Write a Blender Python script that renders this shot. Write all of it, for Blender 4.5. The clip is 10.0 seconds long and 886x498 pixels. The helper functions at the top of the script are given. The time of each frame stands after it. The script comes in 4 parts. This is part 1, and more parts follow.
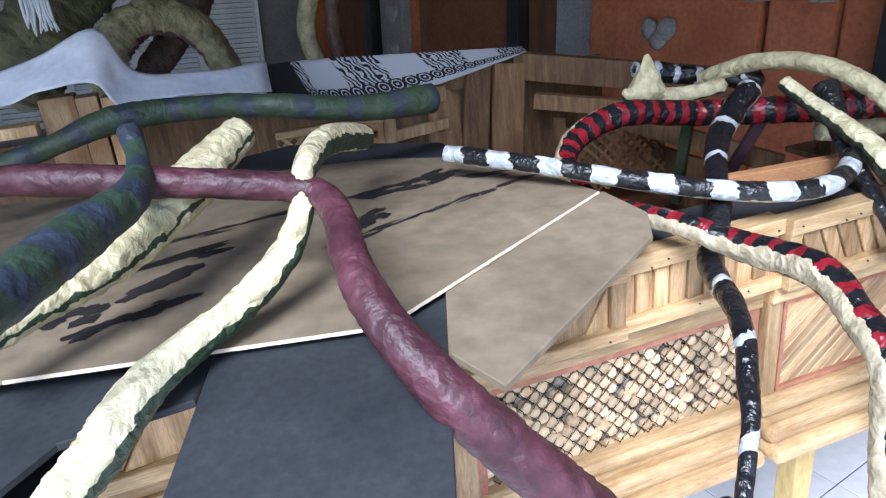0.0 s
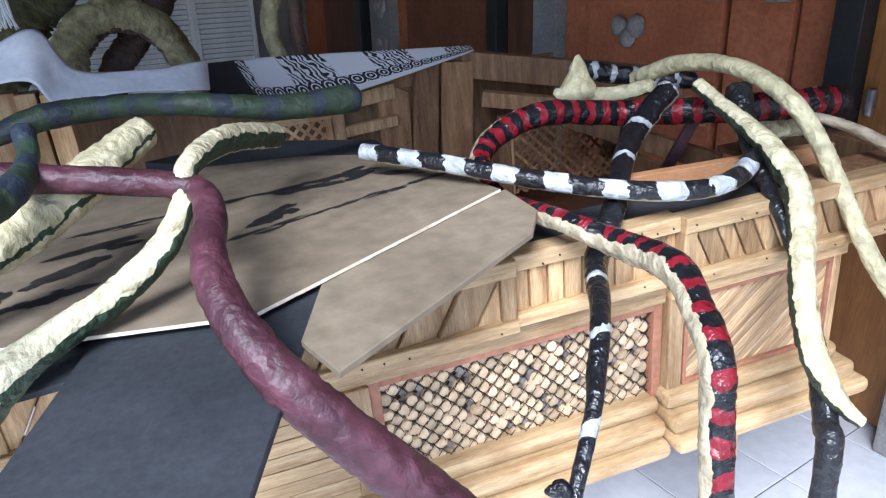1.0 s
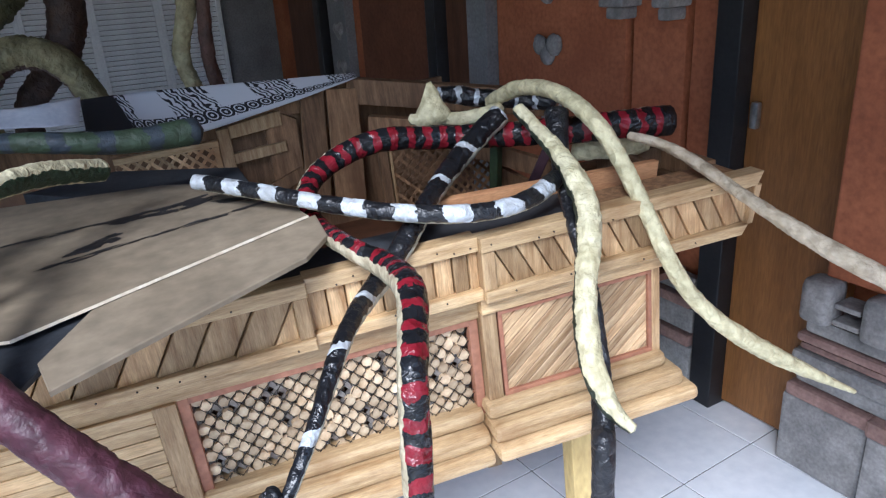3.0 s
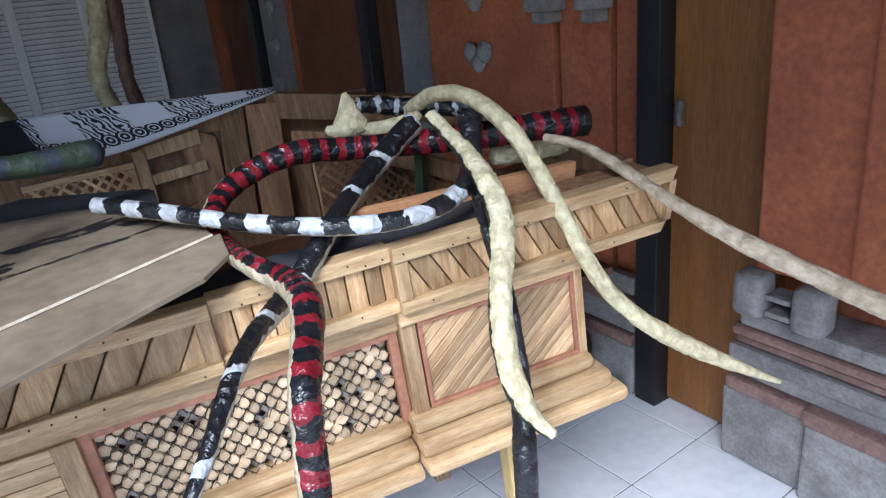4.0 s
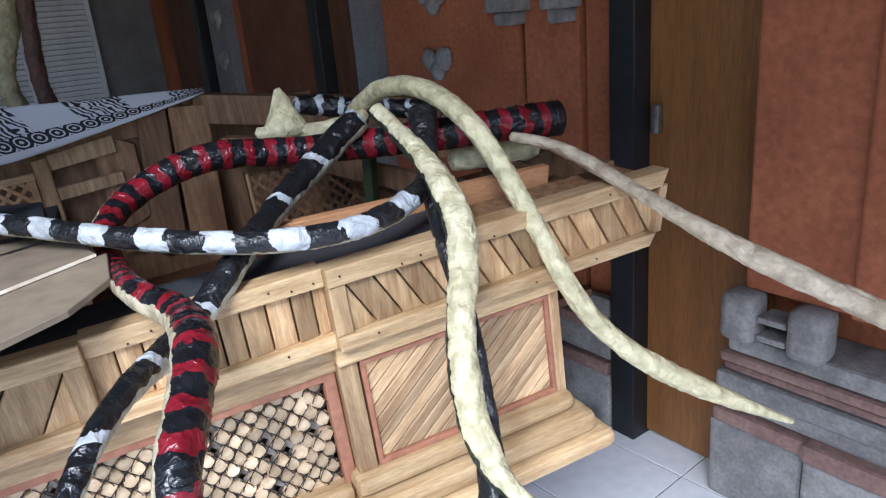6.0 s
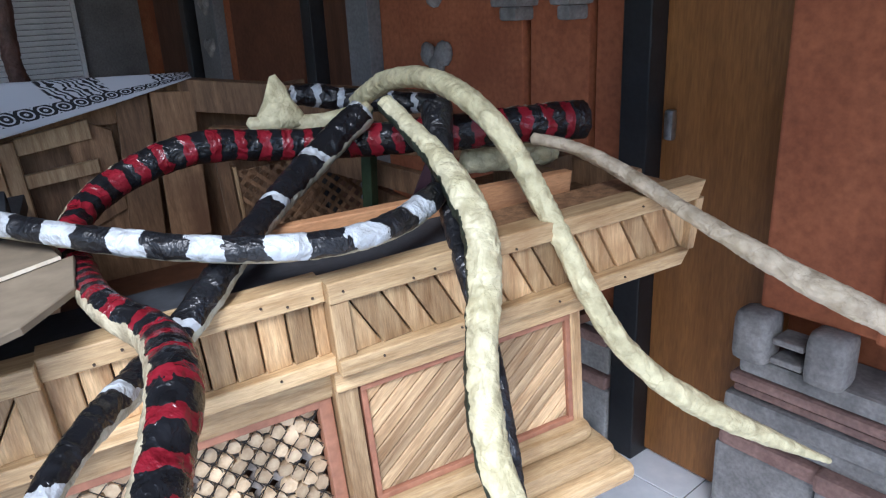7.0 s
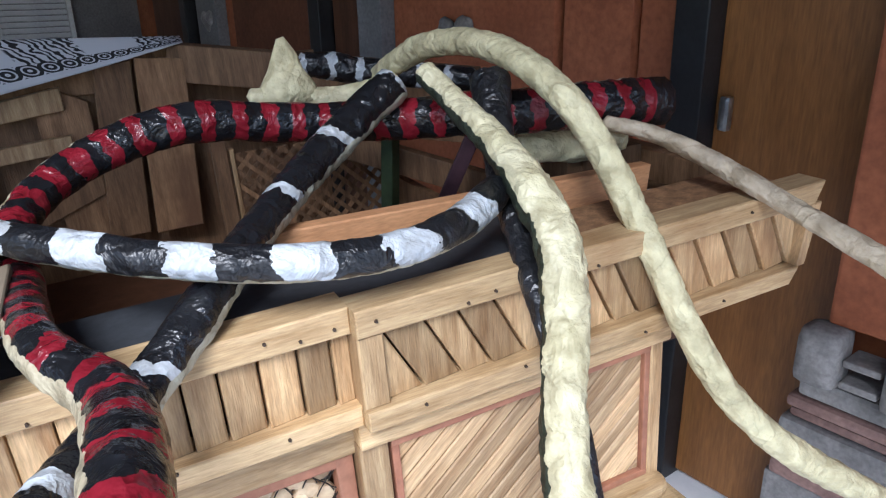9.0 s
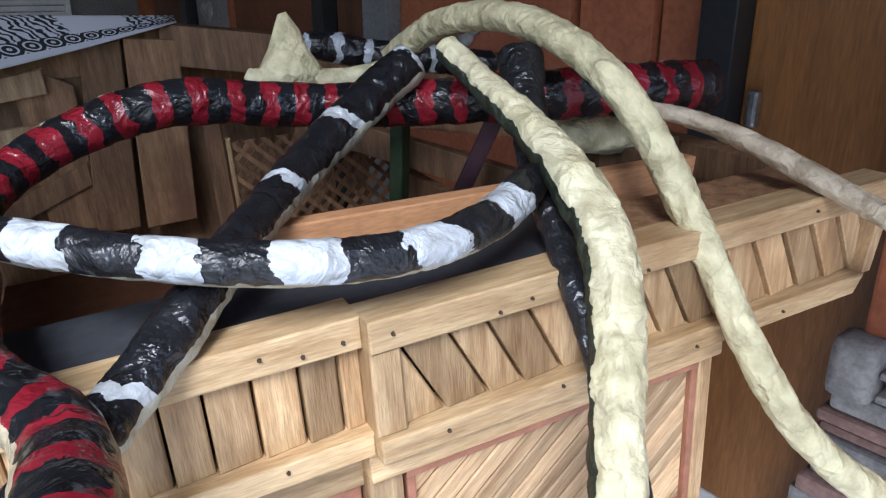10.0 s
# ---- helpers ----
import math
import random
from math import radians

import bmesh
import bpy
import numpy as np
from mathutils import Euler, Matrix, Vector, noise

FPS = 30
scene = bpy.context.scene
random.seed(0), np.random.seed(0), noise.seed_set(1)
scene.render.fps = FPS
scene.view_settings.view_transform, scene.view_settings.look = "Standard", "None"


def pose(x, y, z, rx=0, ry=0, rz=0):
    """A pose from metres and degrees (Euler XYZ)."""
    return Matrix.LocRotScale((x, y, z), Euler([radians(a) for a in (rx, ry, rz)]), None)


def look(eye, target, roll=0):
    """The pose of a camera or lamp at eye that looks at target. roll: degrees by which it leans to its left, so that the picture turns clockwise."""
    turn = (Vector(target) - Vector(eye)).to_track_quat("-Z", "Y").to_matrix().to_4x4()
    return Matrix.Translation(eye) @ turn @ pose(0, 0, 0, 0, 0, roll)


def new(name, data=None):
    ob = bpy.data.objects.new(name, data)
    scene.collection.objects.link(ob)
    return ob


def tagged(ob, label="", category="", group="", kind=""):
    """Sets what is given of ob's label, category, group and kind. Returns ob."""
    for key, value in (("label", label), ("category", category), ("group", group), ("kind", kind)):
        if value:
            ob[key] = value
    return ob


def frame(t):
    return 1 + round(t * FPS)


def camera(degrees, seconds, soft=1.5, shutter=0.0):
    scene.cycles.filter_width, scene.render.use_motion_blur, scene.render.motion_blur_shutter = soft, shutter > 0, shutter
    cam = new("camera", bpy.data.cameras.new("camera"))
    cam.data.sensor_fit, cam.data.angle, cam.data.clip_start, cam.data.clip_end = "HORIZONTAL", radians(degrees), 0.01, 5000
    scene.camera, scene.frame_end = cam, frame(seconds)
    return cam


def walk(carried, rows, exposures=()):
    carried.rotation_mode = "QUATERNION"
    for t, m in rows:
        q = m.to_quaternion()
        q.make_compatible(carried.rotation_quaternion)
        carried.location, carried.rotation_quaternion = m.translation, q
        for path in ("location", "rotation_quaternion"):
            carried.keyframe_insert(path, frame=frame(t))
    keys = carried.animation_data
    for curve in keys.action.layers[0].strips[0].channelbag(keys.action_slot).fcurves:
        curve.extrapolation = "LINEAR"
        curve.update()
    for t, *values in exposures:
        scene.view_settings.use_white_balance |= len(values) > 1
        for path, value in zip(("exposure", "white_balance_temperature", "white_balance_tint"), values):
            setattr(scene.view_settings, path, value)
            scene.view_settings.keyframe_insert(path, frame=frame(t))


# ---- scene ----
cam = camera(64.0, 10.0, soft=1.25)
ROWS = [
    (0, pose(-0.5123, -0.3980, 1.7751, 68.259, 1.867, 7.687)),
    (0.5, pose(-0.4068, -0.4112, 1.7874, 68.135, 1.705, 8.192)),
    (1, pose(-0.2991, -0.4201, 1.7934, 67.730, 1.738, 8.799)),
    (1.5, pose(-0.1914, -0.4119, 1.7841, 67.677, 2.813, 9.459)),
    (2, pose(-0.0757, -0.4284, 1.8032, 67.473, 2.323, 10.205)),
    (2.5, pose(0.0393, -0.4301, 1.8181, 67.726, 2.692, 10.356)),
    (3, pose(0.1350, -0.4273, 1.8259, 68.751, 3.415, 9.471)),
    (3.2, pose(0.1653, -0.4163, 1.8350, 68.405, 3.558, 8.769)),
    (4.3, pose(0.2440, -0.3553, 1.7758, 70.005, 5.896, 4.393)),
    (4.5, pose(0.2553, -0.3295, 1.7583, 70.329, 6.303, 3.838)),
    (5, pose(0.2758, -0.2556, 1.7224, 70.996, 6.868, 3.411)),
    (6.5, pose(0.1887, -0.0534, 1.6883, 70.970, 3.421, 2.048)),
    (7, pose(0.1621, 0.0181, 1.6745, 70.856, 2.552, 1.730)),
    (7.5, pose(0.1446, 0.0870, 1.6593, 70.618, 2.131, 1.631)),
    (8, pose(0.1187, 0.1545, 1.6441, 70.337, 1.661, 1.503)),
    (8.5, pose(0.0973, 0.2146, 1.6309, 70.120, 1.410, 1.584)),
    (9, pose(0.0735, 0.2730, 1.6205, 69.842, 1.064, 1.822)),
    (9.5, pose(0.0557, 0.3262, 1.5988, 69.971, 0.676, 1.831)),
    (10, pose(0.0416, 0.3819, 1.5798, 69.853, 0.390, 1.970)),
]
walk(cam, ROWS, exposures=[(0.0, 1.27, 5500, 12), (1.5, 1.19, 5500, 12), (3.0, 0.91, 5500, 12), (6.5, 0.9, 5500, 12), (10.0, 0.9, 5600, 12)])

# ---- world and light ----
world = bpy.data.worlds.new("sky")
scene.world = world
world.use_nodes = True
wn = world.node_tree.nodes
sky = wn.new("ShaderNodeTexSky")
sky.sky_type = "NISHITA"
sky.sun_disc = False
SUN_EL, SUN_AZ = radians(44), radians(186)
sky.sun_elevation, sky.sun_rotation = SUN_EL, SUN_AZ
world.node_tree.links.new(sky.outputs[0], wn["Background"].inputs[0])
wn["Background"].inputs[1].default_value = 0.13
sun = new("sun", bpy.data.lights.new("sun", "SUN"))
sun.data.energy, sun.data.angle, sun.data.color = 2.9, radians(26), (1.0, 0.97, 0.92)
sun.matrix_world = look((-0.5, -4.6, 4.5), (0, 0, 0))


# ---- materials ----
def nodes_of(name):
    m = bpy.data.materials.new(name)
    m.use_nodes = True
    return m, m.node_tree.nodes, m.node_tree.links, m.node_tree.nodes["Principled BSDF"]


def ramp(n, stops):
    r = n.new("ShaderNodeValToRGB")
    e = r.color_ramp.elements
    while len(e) < len(stops):
        e.new(0.5)
    for el, (p, c) in zip(e, stops):
        el.position, el.color = p, (*c, 1)
    return r


def surface(name, dark, light, scale=6.0, stretch=(1, 1, 1), rough=0.7, bump=0.25, stain=None, per_piece=0.0, fine=60.0, metal=0.0, spec=0.4, bump_dist=0.004, lean=0.0):
    """Two scales of noise between two colours, a stain tone, relief, and a tone of its own for every piece."""
    m, n, l, bsdf = nodes_of(name)
    tc = n.new("ShaderNodeTexCoord")
    mp = n.new("ShaderNodeMapping")
    mp.inputs["Scale"].default_value = stretch
    turn = n.new("ShaderNodeMapping")
    turn.inputs["Rotation"].default_value = (0, radians(lean), 0)
    l.new(tc.outputs["Object"], turn.inputs[0])
    l.new(turn.outputs[0], mp.inputs[0])
    a = n.new("ShaderNodeTexNoise")
    a.inputs["Scale"].default_value, a.inputs["Detail"].default_value, a.inputs["Roughness"].default_value = scale, 6, 0.65
    l.new(mp.outputs[0], a.inputs["Vector"])
    if per_piece:
        info = n.new("ShaderNodeObjectInfo")
        geo = n.new("ShaderNodeNewGeometry")
        add = n.new("ShaderNodeMath")
        add.operation = "ADD"
        l.new(info.outputs["Random"], add.inputs[0])
        l.new(geo.outputs["Random Per Island"], add.inputs[1])
        w = n.new("ShaderNodeMath")
        w.operation = "MULTIPLY"
        w.inputs[1].default_value = 37.0
        l.new(add.outputs[0], w.inputs[0])
        off = n.new("ShaderNodeVectorMath")
        off.operation = "ADD"
        l.new(mp.outputs[0], off.inputs[0])
        l.new(w.outputs[0], off.inputs[1])
        l.new(off.outputs[0], a.inputs["Vector"])
    r = ramp(n, [(0.3, dark), (0.7, light)])
    l.new(a.outputs["Fac"], r.inputs[0])
    col = r.outputs[0]
    b = n.new("ShaderNodeTexNoise")
    b.inputs["Scale"].default_value, b.inputs["Detail"].default_value = fine, 4
    l.new(mp.outputs[0], b.inputs["Vector"])
    mix = n.new("ShaderNodeMix")
    mix.data_type, mix.blend_type = "RGBA", "OVERLAY"
    mix.inputs[0].default_value = 0.45
    l.new(col, mix.inputs[6])
    l.new(b.outputs["Fac"], mix.inputs[7])
    col = mix.outputs[2]
    if stain:
        s = n.new("ShaderNodeTexNoise")
        s.inputs["Scale"].default_value, s.inputs["Detail"].default_value = scale * 0.6, 8
        l.new(tc.outputs["Object"], s.inputs["Vector"])
        sr = ramp(n, [(0.56, (0, 0, 0)), (0.72, (1, 1, 1))])
        l.new(s.outputs["Fac"], sr.inputs[0])
        sm = n.new("ShaderNodeMix")
        sm.data_type = "RGBA"
        l.new(sr.outputs[0], sm.inputs[0])
        l.new(col, sm.inputs[6])
        sm.inputs[7].default_value = (*stain, 1)
        col = sm.outputs[2]
    if per_piece:
        hsv = n.new("ShaderNodeHueSaturation")
        fr = n.new("ShaderNodeMath")
        fr.operation = "FRACT"
        l.new(w.outputs[0], fr.inputs[0])
        mr = n.new("ShaderNodeMapRange")
        mr.inputs["To Min"].default_value, mr.inputs["To Max"].default_value = 1 - per_piece, 1 + per_piece
        l.new(fr.outputs[0], mr.inputs["Value"])
        l.new(mr.outputs[0], hsv.inputs["Value"])
        l.new(col, hsv.inputs["Color"])
        col = hsv.outputs[0]
    l.new(col, bsdf.inputs["Base Color"])
    bsdf.inputs["Roughness"].default_value = rough
    bsdf.inputs["Metallic"].default_value = metal
    bsdf.inputs["Specular IOR Level"].default_value = spec
    bp = n.new("ShaderNodeBump")
    bp.inputs["Strength"].default_value, bp.inputs["Distance"].default_value = bump, bump_dist
    l.new(b.outputs["Fac"], bp.inputs["Height"])
    l.new(bp.outputs[0], bsdf.inputs["Normal"])
    return m


PINE = surface("pale_pine", (0.27, 0.15, 0.065), (0.62, 0.44, 0.24), 7, (8, 8, 0.8), 0.5, 0.3, (0.24, 0.12, 0.05), 0.42)
PINE_LEAN = surface("pale_pine_leaning", (0.27, 0.15, 0.065), (0.64, 0.46, 0.26), 7, (8, 8, 0.8), 0.5, 0.3, (0.25, 0.13, 0.055), 0.34, lean=-50.0)
PINE_U = surface("pale_pine_rail", (0.35, 0.215, 0.095), (0.68, 0.50, 0.28), 7, (0.8, 8, 8), 0.48, 0.28, (0.30, 0.16, 0.065), 0.2)
# weathered pine, toned down further to carry the shade the boards stand in
PINE_DARK = surface("shaded_weathered_board", (0.095, 0.05, 0.023), (0.27, 0.155, 0.078), 7, (7, 7, 0.8), 0.7, 0.3, (0.11, 0.055, 0.028), 0.4)
RED_WOOD = surface("reddish_wood", (0.27, 0.11, 0.065), (0.40, 0.19, 0.115), 8, (1, 5, 1), 0.5, 0.2, None, 0.12)
PLY = surface("plywood", (0.165, 0.13, 0.088), (0.265, 0.215, 0.15), 3, (1, 1, 1), 0.75, 0.12, (0.17, 0.13, 0.09), 0.05, 25)
PLY_EDGE = surface("plywood_edge", (0.55, 0.46, 0.34), (0.75, 0.68, 0.55), 20, (1, 1, 1), 0.8, 0.2)
FELT = surface("dark_board", (0.022, 0.025, 0.031), (0.045, 0.05, 0.058), 4, (1, 1, 1), 0.75, 0.15, None, 0, 90)
CHIP = surface("wood_chip", (0.38, 0.26, 0.15), (0.72, 0.57, 0.38), 18, (1, 1, 1), 0.6, 0.2, None, 0.3)
STRIP = surface("grey_strip", (0.08, 0.05, 0.035), (0.40, 0.37, 0.34), 22, (1, 1, 1), 0.7, 0.2, None, 0.2)
CORD = surface("dark_cord", (0.012, 0.009, 0.007), (0.03, 0.024, 0.018), 30)
ORANGE = surface("orange_plaster", (0.25, 0.075, 0.032), (0.37, 0.125, 0.055), 2.5, (1, 1, 1), 0.85, 0.25, (0.24, 0.07, 0.03), 0, 45)
DOORWOOD = surface("varnished_door", (0.17, 0.068, 0.018), (0.25, 0.11, 0.032), 3, (6, 6, 0.6), 0.42, 0.06, None, 0, 30)
BLACKPOST = surface("black_paint", (0.008, 0.008, 0.009), (0.02, 0.02, 0.022), 6, (1, 1, 1), 0.4, 0.1)
STONE = surface("carved_stone", (0.16, 0.15, 0.145), (0.31, 0.295, 0.28), 9, (1, 1, 1), 0.9, 0.5, (0.10, 0.095, 0.09), 0.12, 80)
STONE_RED = surface("reddish_stone", (0.17, 0.10, 0.085), (0.29, 0.18, 0.15), 9, (1, 1, 1), 0.9, 0.4, (0.12, 0.08, 0.07), 0.1, 70)
TILE = surface("white_tile", (0.70, 0.72, 0.75), (0.82, 0.83, 0.85), 2, (1, 1, 1), 0.28, 0.03, (0.52, 0.53, 0.55), 0.04, 20)
GROUT = surface("grout", (0.05, 0.05, 0.055), (0.10, 0.10, 0.105), 20, (1, 1, 1), 0.9)
SHUTTER = surface("white_shutter", (0.60, 0.62, 0.65), (0.76, 0.78, 0.80), 4, (1, 1, 1), 0.5, 0.1)
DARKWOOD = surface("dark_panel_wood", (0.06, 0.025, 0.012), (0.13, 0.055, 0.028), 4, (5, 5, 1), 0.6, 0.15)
# brown puts the falloff of light at the wall's inner end into colour
SHADED_WALL = surface("shaded_wall_brown", (0.10, 0.036, 0.018), (0.17, 0.062, 0.03), 3, (1, 1, 1), 0.8, 0.2, None, 0, 40)
PLASTER = surface("grey_plaster", (0.13, 0.13, 0.132), (0.21, 0.21, 0.212), 3, (1, 1, 1), 0.9, 0.2)


# ---- geometry helpers ----
def mesh_of(bm, name, material, smooth=False):
    me = bpy.data.meshes.new(name)
    bm.normal_update()
    bm.to_mesh(me)
    bm.free()
    me.materials.append(material)
    if smooth:
        me.polygons.foreach_set("use_smooth", [True] * len(me.polygons))
    return me


def part(name, bm, material, parent, label="", smooth=False):
    ob = new(name, mesh_of(bm, name, material, smooth))
    ob.parent = parent
    return tagged(ob, label)


def thing(name, label, category, m=None, group="", kind=""):
    ob = new(name)
    ob.empty_display_size = 0.1
    if m is not None:
        ob.matrix_world = m
    return tagged(ob, label, category, group, kind)


def box(bm, x0, x1, y0, y1, z0, z1, bevel=0.003, jitter=0.0):
    r = bmesh.ops.create_cube(bm, size=1.0)
    for v in r["verts"]:
        v.co = Vector((x0 + (v.co.x + 0.5) * (x1 - x0), y0 + (v.co.y + 0.5) * (y1 - y0), z0 + (v.co.z + 0.5) * (z1 - z0)))
        if jitter:
            v.co += Vector((random.uniform(-1, 1), random.uniform(-1, 1), random.uniform(-1, 1))) * jitter
    if bevel:
        es = list({e for v in r["verts"] for e in v.link_edges})
        bmesh.ops.bevel(bm, geom=es, offset=bevel, segments=2, affect="EDGES", profile=0.6)
    return bm


def boxed(*a, **k):
    return box(bmesh.new(), *a, **k)


def clip(poly, inside, cut):
    out = []
    for i, p in enumerate(poly):
        q = poly[(i + 1) % len(poly)]
        if inside(p):
            out.append(p)
        if inside(p) != inside(q):
            out.append(cut(p, q))
    return out


def clip_rect(poly, u0, u1, z0, z1):
    for axis, val, sign in ((0, u0, 1), (0, u1, -1), (1, z0, 1), (1, z1, -1)):
        if not poly:
            return poly
        poly = clip(poly, lambda p: (p[axis] - val) * sign >= 0,
                    lambda p, q: tuple(p[k] + (q[k] - p[k]) * (val - p[axis]) / (q[axis] - p[axis]) for k in (0, 1)))
    return poly


def slab(poly, w0, w1, bevel=0.002, tilt=0.0):
    """A prism in the u-z plane, from depth w0 (front) to w1; tilt swings it a little about its upright middle."""
    bm = bmesh.new()
    cu = sum(p[0] for p in poly) / len(poly)
    front = [bm.verts.new((u, w0 + (u - cu) * tilt, z)) for u, z in poly]
    back = [bm.verts.new((u, w1, z)) for u, z in poly]
    top = bm.faces.new(front)
    bm.faces.new(back[::-1])
    k = len(poly)
    for i in range(k):
        bm.faces.new((front[i], back[i], back[(i + 1) % k], front[(i + 1) % k]))
    bmesh.ops.recalc_face_normals(bm, faces=bm.faces)
    if bevel:
        bmesh.ops.bevel(bm, geom=list(top.edges), offset=bevel, segments=1, affect="EDGES")
    return bm


def plate(poly, z0, z1, bevel=0.0015):
    """A flat board from a plan outline, z0 to z1."""
    bm = bmesh.new()
    lo = [bm.verts.new((x, y, z0)) for x, y in poly]
    hi = [bm.verts.new((x, y, z1)) for x, y in poly]
    bm.faces.new(lo[::-1])
    t = bm.faces.new(hi)
    k = len(poly)
    for i in range(k):
        bm.faces.new((lo[i], lo[(i + 1) % k], hi[(i + 1) % k], hi[i]))
    bmesh.ops.recalc_face_normals(bm, faces=bm.faces)
    if bevel:
        bmesh.ops.bevel(bm, geom=list(t.edges), offset=bevel, segments=1, affect="EDGES")
    return bm


def strips(u0, u1, z0, z1, lean, pitch):
    """Leaning boards that fill a rectangle: lean is the shift in u from foot to top."""
    out = []
    u = u0 - abs(lean) - pitch
    while u < u1 + abs(lean):
        p = pitch * random.uniform(0.88, 1.12)
        poly = [(u, z0), (u + p - 0.0028, z0), (u + p - 0.0028 + lean, z1), (u + lean, z1)]
        poly = clip_rect(poly, u0, u1, z0, z1)
        if len(poly) > 2 and max(q[0] for q in poly) - min(q[0] for q in poly) > 0.004:
            out.append(poly)
        u += p
    return out


# ---- floor, walls, roof ----
WALL_DIR = radians(-50)
WALL = Matrix.Translation((0.462, 2.725, 0)) @ Matrix.Rotation(WALL_DIR, 4, "Z")
# along the wall: s to the right, -y towards the terrace
floor = thing("floor", "white ceramic floor tiles with dark joints", "floor", kind="structure")
FL = Matrix.Rotation(radians(42.5), 4, "Z")
floor.matrix_world = Matrix.Translation((0.587, 2.387, 0)) @ FL
part("slab", boxed(-9, 9, -9, 9, -0.12, -0.004, bevel=0), GROUT, floor, "dark grey joint bed")
def wall_part(name, a, mat, parent, label="", bevel=0.006):
    return part(name, boxed(*a, bevel=bevel), mat, parent, label)


wall_right = thing("wall_right", "orange plastered wall with relief panels and grey pilasters", "wall", WALL, kind="structure")
wall_part("wall_panel", (-5.2, 3.5, 0.08, 0.3, 0, 2.75), ORANGE, wall_right)
wall_part("relief_panel", (-0.98, -0.16, 0.02, 0.08, 0, 2.74), ORANGE, wall_right)
wall_part("relief_panel", (-0.13, 0.16, 0.035, 0.08, 0, 2.74), ORANGE, wall_right)
wall_part("relief_panel", (0.18, 0.37, 0.05, 0.08, 0, 2.74), ORANGE, wall_right)
wall_part("relief_panel", (-3.0, -1.86, 0.04, 0.08, 0, 2.74), SHADED_WALL, wall_right, "wall panel coloured brown for the shade deep inside")
wall_part("pilaster", (-1.42, -1.22, 0.0, 0.08, 0, 2.74), PLASTER, wall_right, "grey plastered pilaster")
wall_part("pilaster", (-3.55, -3.2, 0.0, 0.08, 0, 2.74), PLASTER, wall_right, "grey plastered pilaster")
wall_left = thing("wall_left", "grey plastered wall behind the white shutters", "wall", WALL, kind="structure")
wall_part("wall_panel", (-5.4, -5.2, -9.0, 0.3, 0, 2.75), PLASTER, wall_left)
# added wall out of view, cuts the sky light reaching the inner wall
sky_block_wall = thing("sky_block_wall", "unseen plain grey wall added to block sky light from the left", "wall", WALL, kind="structure")
wall_part("wall_panel", (-5.2, -1.6, -5.2, -5.0, 0, 2.75), PLASTER, sky_block_wall)
# unseen ceiling, its edge set so the wall behind stays dark
shade_roof = new("ceiling", mesh_of(boxed(-5.5, 3.8, -2.25, 0.4, 2.75, 2.9, bevel=0), "ceiling", DARKWOOD))
shade_roof.matrix_world = WALL
tagged(shade_roof, "unseen dark wooden ceiling that keeps sun and sky off the wall", "ceiling", kind="structure")
# second unseen sheet, added to take sun and sky from the back frame
shade_roof_left = new("ceiling", mesh_of(boxed(-5.5, 1.45, -5.0, -2.252, 2.75, 2.9, bevel=0), "ceiling", DARKWOOD))
shade_roof_left.matrix_world = WALL
tagged(shade_roof_left, "unseen dark wooden ceiling added to shade the back and left side", "ceiling", kind="structure")

door_1 = thing("door_1", "closed brown varnished wooden door with metal latch", "door", WALL, kind="structure")
leaf = wall_part("door_leaf", (0.48, 0.95, 0.03, 0.075, 0.02, 2.3), DOORWOOD, door_1)
wall_part("latch", (0.505, 0.54, 0.0, 0.03, 1.22, 1.32), surface("latch_metal", (0.3, 0.3, 0.3), (0.5, 0.5, 0.5), 20, rough=0.35, metal=1.0), leaf, "grey metal door latch", 0.012)
door_2 = thing("door_2", "closed dark brown wooden door between black posts", "door", WALL, kind="structure")
wall_part("door_leaf", (-1.70, -1.42, 0.03, 0.075, 0.02, 2.3), DARKWOOD, door_2)
door_3 = thing("door_3", "dark brown wooden panel door in shade", "door", WALL, kind="structure")
wall_part("door_leaf", (-4.6, -3.75, 0.03, 0.075, 0.02, 2.3), DARKWOOD, door_3)
for s in (0.37, -1.82, -3.75):
    pb = new("door_post", mesh_of(boxed(s, s + 0.11, -0.05, 0.079, 0, 2.74, bevel=0.006), "door_post", BLACKPOST))
    pb.matrix_world = WALL
    tagged(pb, "tall black painted door post on the wall", "post", "posts along the wall", kind="structure")


def ornament(s, z, k=1.0):
    """A grey heart-shaped stone scroll fixed on the wall."""
    o = thing("stone_ornament", "grey carved heart-shaped stone scroll on the orange wall", "ornament", WALL @ Matrix.Translation((s, 0.0, z)), "wall scrolls")
    bm = bmesh.new()
    for dx, dz, r in ((-0.055, 0.01, 0.05), (0.05, 0.015, 0.055), (0.0, -0.035, 0.05), (-0.07, 0.035, 0.03), (0.075, 0.04, 0.028)):
        q = bmesh.ops.create_icosphere(bm, subdivisions=2, radius=r * k)
        for v in q["verts"]:
            v.co = Vector((v.co.x + dx * k, v.co.y * 0.55, v.co.z + dz * k)) + noise.noise_vector(v.co * 30) * 0.006
    part("scroll", bm, STONE, o, smooth=True)


for z in (1.16, 1.45, 1.74, 2.03):
    ornament(-0.68, z)
    ornament(-3.35, z, 0.9)


